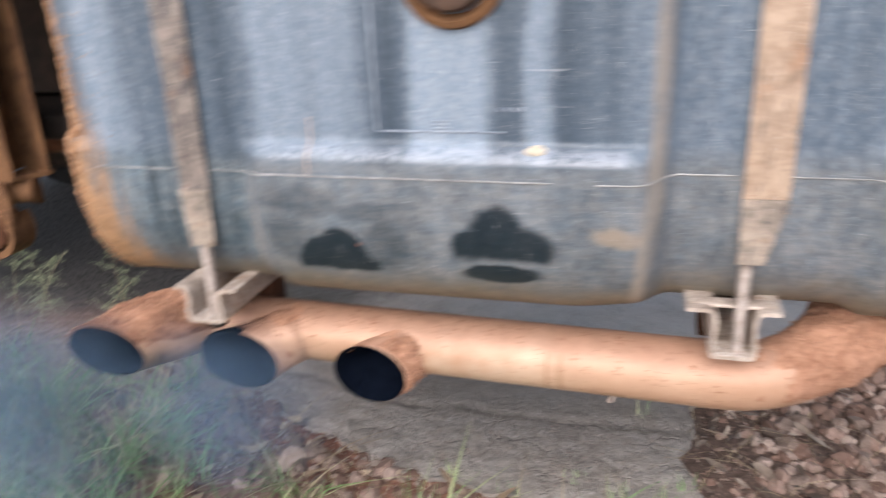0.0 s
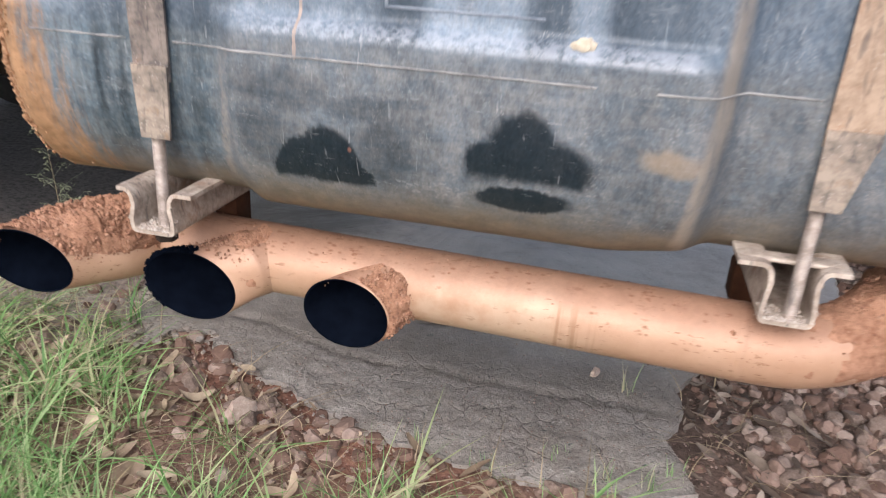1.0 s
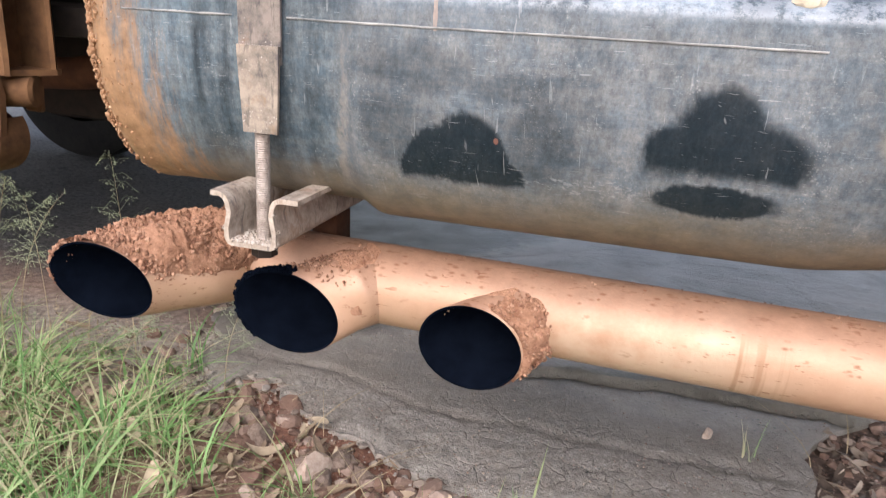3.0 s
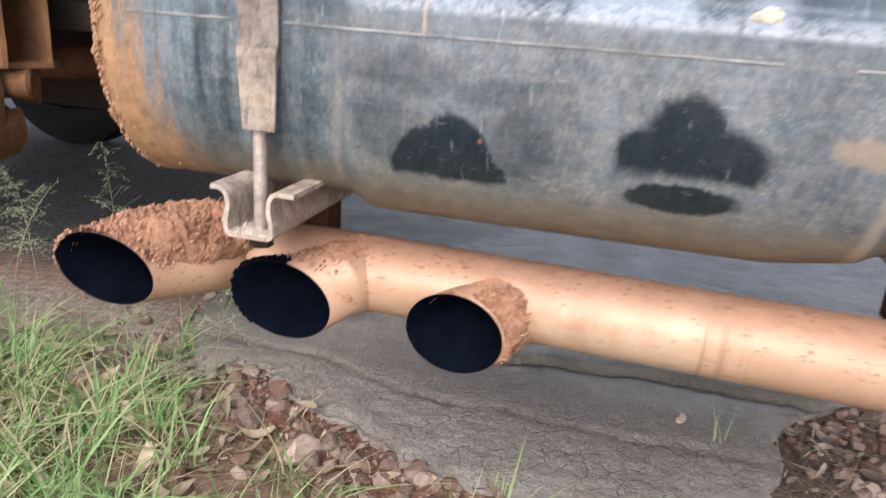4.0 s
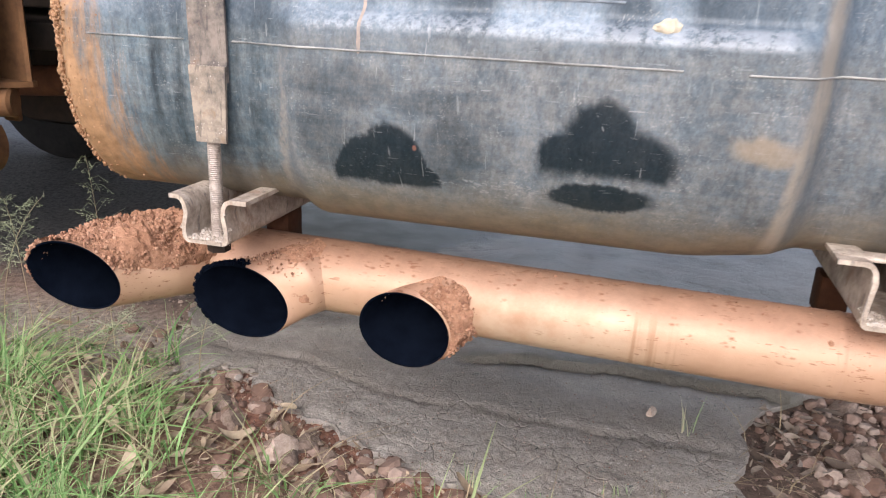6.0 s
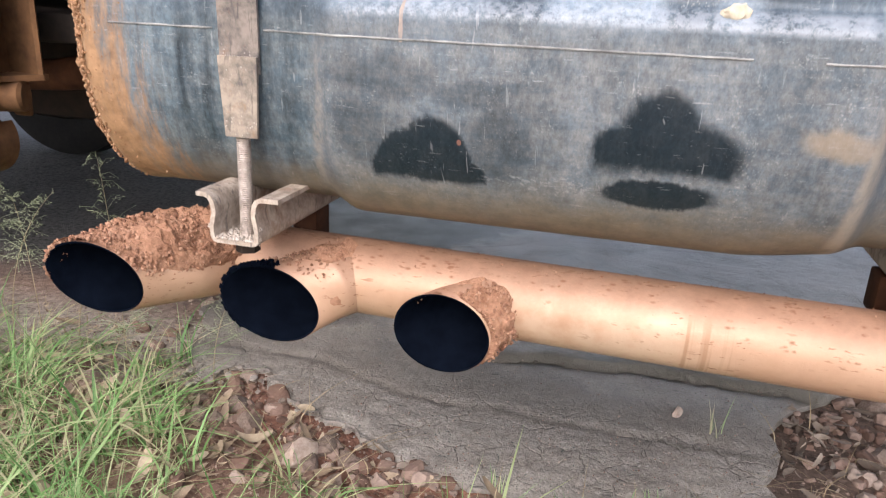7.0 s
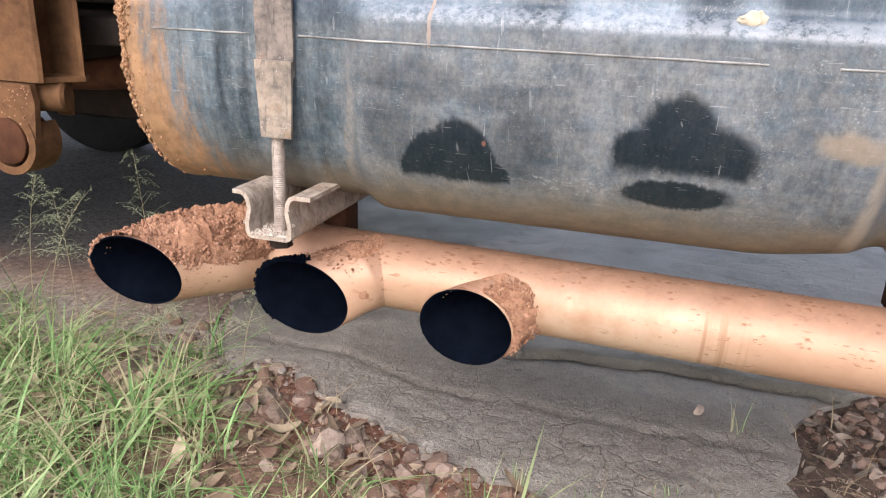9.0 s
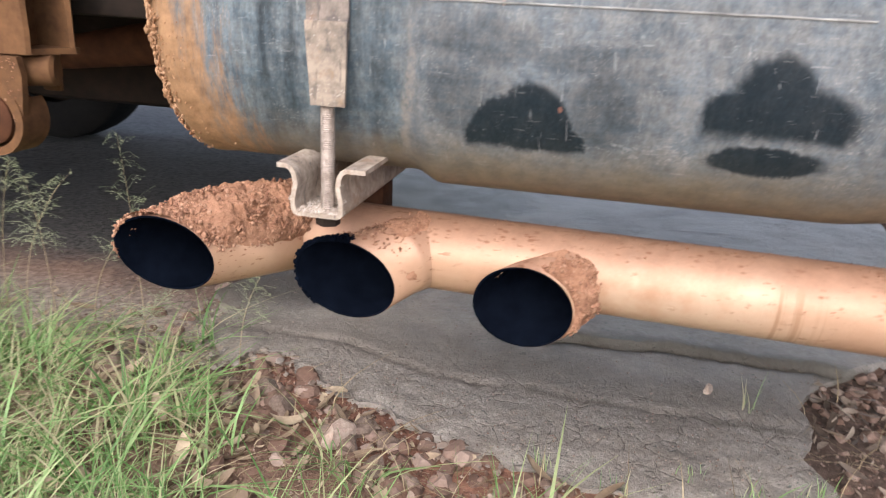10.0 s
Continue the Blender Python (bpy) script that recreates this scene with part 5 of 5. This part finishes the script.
        verts += [tuple(m @ v.co) for v in rnd.choice(shapes).vertices]
        faces += [[b + i for i in f] for f in ICO[1]]
    joined("paving_crumbs", verts, faces, chunk, "grey lumps crumbled off the edge of the paving", "rubble", smooth=False)
    for x, y, z, s, name, label in ((-0.193, 0.471, 0.0, 0.058, "pale_stone", "pale pinkish broken stone lying on red soil"), (0.616, 0.926, 0.006, 0.026, "pebble", "small pale pebble on the grey paving")):
        ob = new(name, shapes[3].copy())
        ob.data.materials[0] = M_PALE
        ob.matrix_world = Matrix.LocRotScale((x, y, z), Euler((0.3, 0.1, 1.0)), (s, s, s))
        tagged(ob, label, "stone")


def leaf_mesh(rnd, curl, length, width):
    """A narrow, curled dry leaf: rows of points along its spine."""
    n, vs, fs = 7, [], []
    bend, twist = rnd.uniform(-0.6, 0.6), rnd.uniform(-0.7, 0.7)
    for i in range(n):
        t = i / (n - 1)
        w = width * math.sin(math.pi * min(1, 0.06 + 0.94 * t) ** 0.8) ** 0.8
        c = Vector(((t - 0.5) * length, bend * length * (t - 0.5) ** 2, curl * length * (t - 0.5) ** 2))
        tw = twist * (t - 0.5)
        for k in (-1, 0, 1):
            vs.append(tuple(c + Vector((0, k * w * math.cos(tw), k * w * math.sin(tw) + (0.35 * w if k else 0)))))
    for i in range(n - 1):
        for k in range(2):
            a = 3 * i + k
            fs.append((a, a + 1, a + 4, a + 3))
    return vs, fs


def make_leaves():
    rnd = random.Random(31)
    shapes = []
    for i in range(10):
        vs, fs = leaf_mesh(rnd, rnd.uniform(0.1, 0.9), 1.0, rnd.uniform(0.10, 0.19))
        me = bpy.data.meshes.new("dry_leaf")
        me.from_pydata(vs, [], fs)
        me.materials.append(M_LEAF)
        me.polygons.foreach_set("use_smooth", [True] * len(fs))
        shapes.append(me)
    spots = []
    while len(spots) < 2300:
        x, y = rnd.uniform(-2.4, 2.4), rnd.uniform(-1.6, 1.9)
        if in_slab(x, y) or rnd.random() > fade(x, y):
            continue
        p = (0.95 if x < -0.62 else 0.48) * (1 - 0.85 * smoothstep(0.50, 0.78, y)) if y < 0.9 and x < 0.85 else 0.0
        p = max(p, 0.95 * smoothstep(0.82, 0.86, x) * (1 - 0.75 * smoothstep(1.02, 1.30, x)) * (0.25 + 0.75 * smoothstep(0.60, 0.9, y)))
        if rnd.random() < p:
            spots.append((x, y))
    verts, faces = [], []
    # leaves past x 0.80 go into a darker litter with shade in its colour
    shaded_verts, shaded_faces = [], []
    for i, (x, y) in enumerate(spots):
        s = rnd.uniform(0.025, 0.080) * (1.25 if x < -0.2 else 1.0)
        m = Matrix.LocRotScale((x, y, height(x, y) + rnd.uniform(0.006, 0.022) + 0.03 * rnd.random() * grass_amount(x, y)), Euler((rnd.gauss(0, 0.35), rnd.gauss(0, 0.3), rnd.uniform(0, 6.28))), (s, s, s))
        me = rnd.choice(shapes)
        if i < 320 and x < 0.80 and i % 2:
            ob = new("dry_leaf", me)
            ob.matrix_world = m
            tagged(ob, "curled dry brown leaf lying on the ground", "dry leaf", "fallen leaves")
        else:
            vs, fs = (shaded_verts, shaded_faces) if x > 0.80 else (verts, faces)
            b = len(vs)
            vs += [tuple(m @ v.co) for v in me.vertices]
            fs += [[b + k for k in f.vertices] for f in me.polygons]
    for i in range(5200):
        x, y = rnd.uniform(-1.6, 1.6), rnd.uniform(-0.5, 1.0)
        if in_slab(x, y):
            continue
        s = rnd.uniform(0.008, 0.026)
        m = Matrix.LocRotScale((x, y, height(x, y) + rnd.uniform(0.002, 0.010)), Euler((rnd.gauss(0, 0.4), rnd.gauss(0, 0.3), rnd.uniform(0, 6.28))), (s, s * rnd.uniform(0.5, 1.3), s))
        me = rnd.choice(shapes)
        vs, fs = (shaded_verts, shaded_faces) if x > 0.80 else (verts, faces)
        b = len(vs)
        vs += [tuple(m @ v.co) for v in me.vertices]
        fs += [[b + k for k in f.vertices] for f in me.polygons]
    joined("shaded_leaf_litter", shaded_verts, shaded_faces, M_SHADED_LITTER, "dark brown leaf litter beside the paving, shade put into its colour", "leaf litter")
    joined("leaf_litter", verts, faces, M_LITTER, "litter of curled dry brown leaves", "leaf litter")
    # the scrap lodged on the tank's ledge
    bm = bmesh.new()
    bmesh.ops.create_icosphere(bm, subdivisions=3, radius=1.0)
    for v in bm.verts:
        k = 1 + 0.35 * noise.noise(v.co * 2.1) + 0.20 * noise.noise(v.co * 5.3)
        v.co = Vector((0.523 + 0.0135 * k * v.co.x, 0.002 + 0.005 * k * v.co.y, 0.957 + (0.0085 + 0.0035 * v.co.x) * k * v.co.z))
    tagged(part("leaf_scrap", bm, M_SCRAP), "crumpled cream leaf scrap on the tank ledge", "leaf")


M_GRASS = blades("green_grass", (0.095, 0.195, 0.062), (0.17, 0.315, 0.10), (0.265, 0.44, 0.165), (0.37, 0.50, 0.23), (0.48, 0.49, 0.28), (0.56, 0.49, 0.33))
M_STRAW = pieces("straw", (0.25, 0.19, 0.11), (0.40, 0.31, 0.19), (0.54, 0.44, 0.29), rough=0.7)
M_SEED = pieces("seed_green", (0.22, 0.26, 0.15), (0.36, 0.38, 0.25))
M_STONE = plain("reddish_stone", (0.112, 0.074, 0.057), (0.28, 0.208, 0.168), 0.85, 9, 0.4, 0.02)
M_RUBBLE = pieces("rubble_stone", (0.115, 0.066, 0.048), (0.195, 0.116, 0.085), (0.29, 0.198, 0.158), (0.40, 0.31, 0.26))
M_PALE = plain("pale_stone", (0.34, 0.24, 0.19), (0.52, 0.42, 0.35), 0.85, 6, 0.4, 0.02)
M_LITTER = pieces("dry_leaf_litter", (0.22, 0.15, 0.10), (0.36, 0.27, 0.185), (0.52, 0.42, 0.30), rough=0.7)
# darker copy of the dry litter: shade on the right is in the colour
M_SHADED_LITTER = pieces("shaded_leaf_litter", (0.085, 0.060, 0.045), (0.17, 0.125, 0.095), (0.27, 0.21, 0.165), (0.38, 0.31, 0.25), rough=0.6)
M_LEAF = plain("dry_leaf", (0.20, 0.135, 0.095), (0.40, 0.30, 0.215), 0.7, 3, 0.3, 0.01)
M_SCRAP = plain("cream_leaf", (0.34, 0.285, 0.205), (0.54, 0.475, 0.37), 0.8, 90)


ground = make_ground()
make_paving()
tank = make_tank()
make_strap(-0.047, 0.005, 0.004, M_STRAP, 0.55, 0.25, -0.0245, 0.653, True)
make_strap(0.804, 0.864, 0.060, M_STRAP_TAN, 0.1, 1.7, 0.819, 0.636, False)
make_bracket(-0.020, -0.016, 0.60, 0.653, 0.712, -0.062, -0.044, 0.023, 0.052)
make_bracket(0.802, 0.048, 0.62, 0.636, 0.711, -0.060, -0.023, 0.043, 0.072, 0.018)
make_exhaust()
truck = make_truck()
make_wheel(truck, -2.88, 2.98)
# unseen near wheel, added to block light from the left
make_wheel(truck, -2.62, 0.50)
make_hanger()
make_tank_details(tank)
make_weed(-1.20, 0.72, 0.54, (0.20, 0.00), 1)
make_weed(-1.16, 0.78, 0.47, (-0.06, 0.02), 2)
make_weed(-1.24, 0.70, 0.58, (0.11, -0.03), 3)
make_weed(-1.05, 0.80, 0.40, (0.20, 0.02), 4)
make_weed(-0.86, 0.76, 0.66, (-0.03, 0.0), 5)
make_weed(-0.55, 0.70, 0.30, (0.06, 0.02), 6)
make_weed(-0.80, 0.62, 0.26, (0.12, 0.02), 7)
make_grass()
make_stones(ground)
make_leaves()


def make_smoke(x, y, z, r, seed):
    """A drifting veil of exhaust haze: two thin billowed sheets."""
    p = thing("exhaust_smoke", x, y, z, "thin blue-grey veil of exhaust smoke drifting off", "smoke", "puffs of exhaust smoke")
    for side in (-1, 1):
        bm = bmesh.new()
        o = Vector((seed * 2.7, side, seed))
        rows = []
        for i in range(25):
            row = []
            for j in range(25):
                a, b = i / 12 - 1, j / 12 - 1
                d = side * 0.25 * (1 - 0.5 * (a * a + b * b)) + 0.12 * noise.noise(Vector((a * 1.5, b * 1.5, 0)) + o)
                row.append((a * r, d * r, b * r * 0.75))
            rows.append(row)
        rings_to_mesh(bm, rows, False)
        part("haze_sheet", bm, M_SMOKE, p)
    return p


M_SMOKE = smoke()
SMOKE = [make_smoke(-0.34, -0.14, 0.56, 0.30, 1), make_smoke(-0.02, -0.04, 0.50, 0.26, 2), make_smoke(-0.46, -0.06, 0.34, 0.36, 3)]


def motions():
    """The puffs blow away to the tank's end and past it."""
    for i, p in enumerate(SMOKE):
        a = p.location.copy()
        walk(p, [(0.0, pose(*a)), (0.1, pose(a.x - 0.10, a.y + 0.02, a.z + 0.0)), (0.2, pose(a.x - 0.55, a.y + 0.05, a.z + 0.02, 0, 20, 0)),
                 (0.3, pose(a.x - 1.6, a.y - 0.2, a.z + 0.05, 0, 40, 0)), (0.6, pose(a.x - 4.0, a.y - 1.2, a.z + 0.4, 0, 60, 0)), (10.0, pose(a.x - 9.0, a.y - 4.0, a.z + 2.0, 0, 80, 0))])


motions()
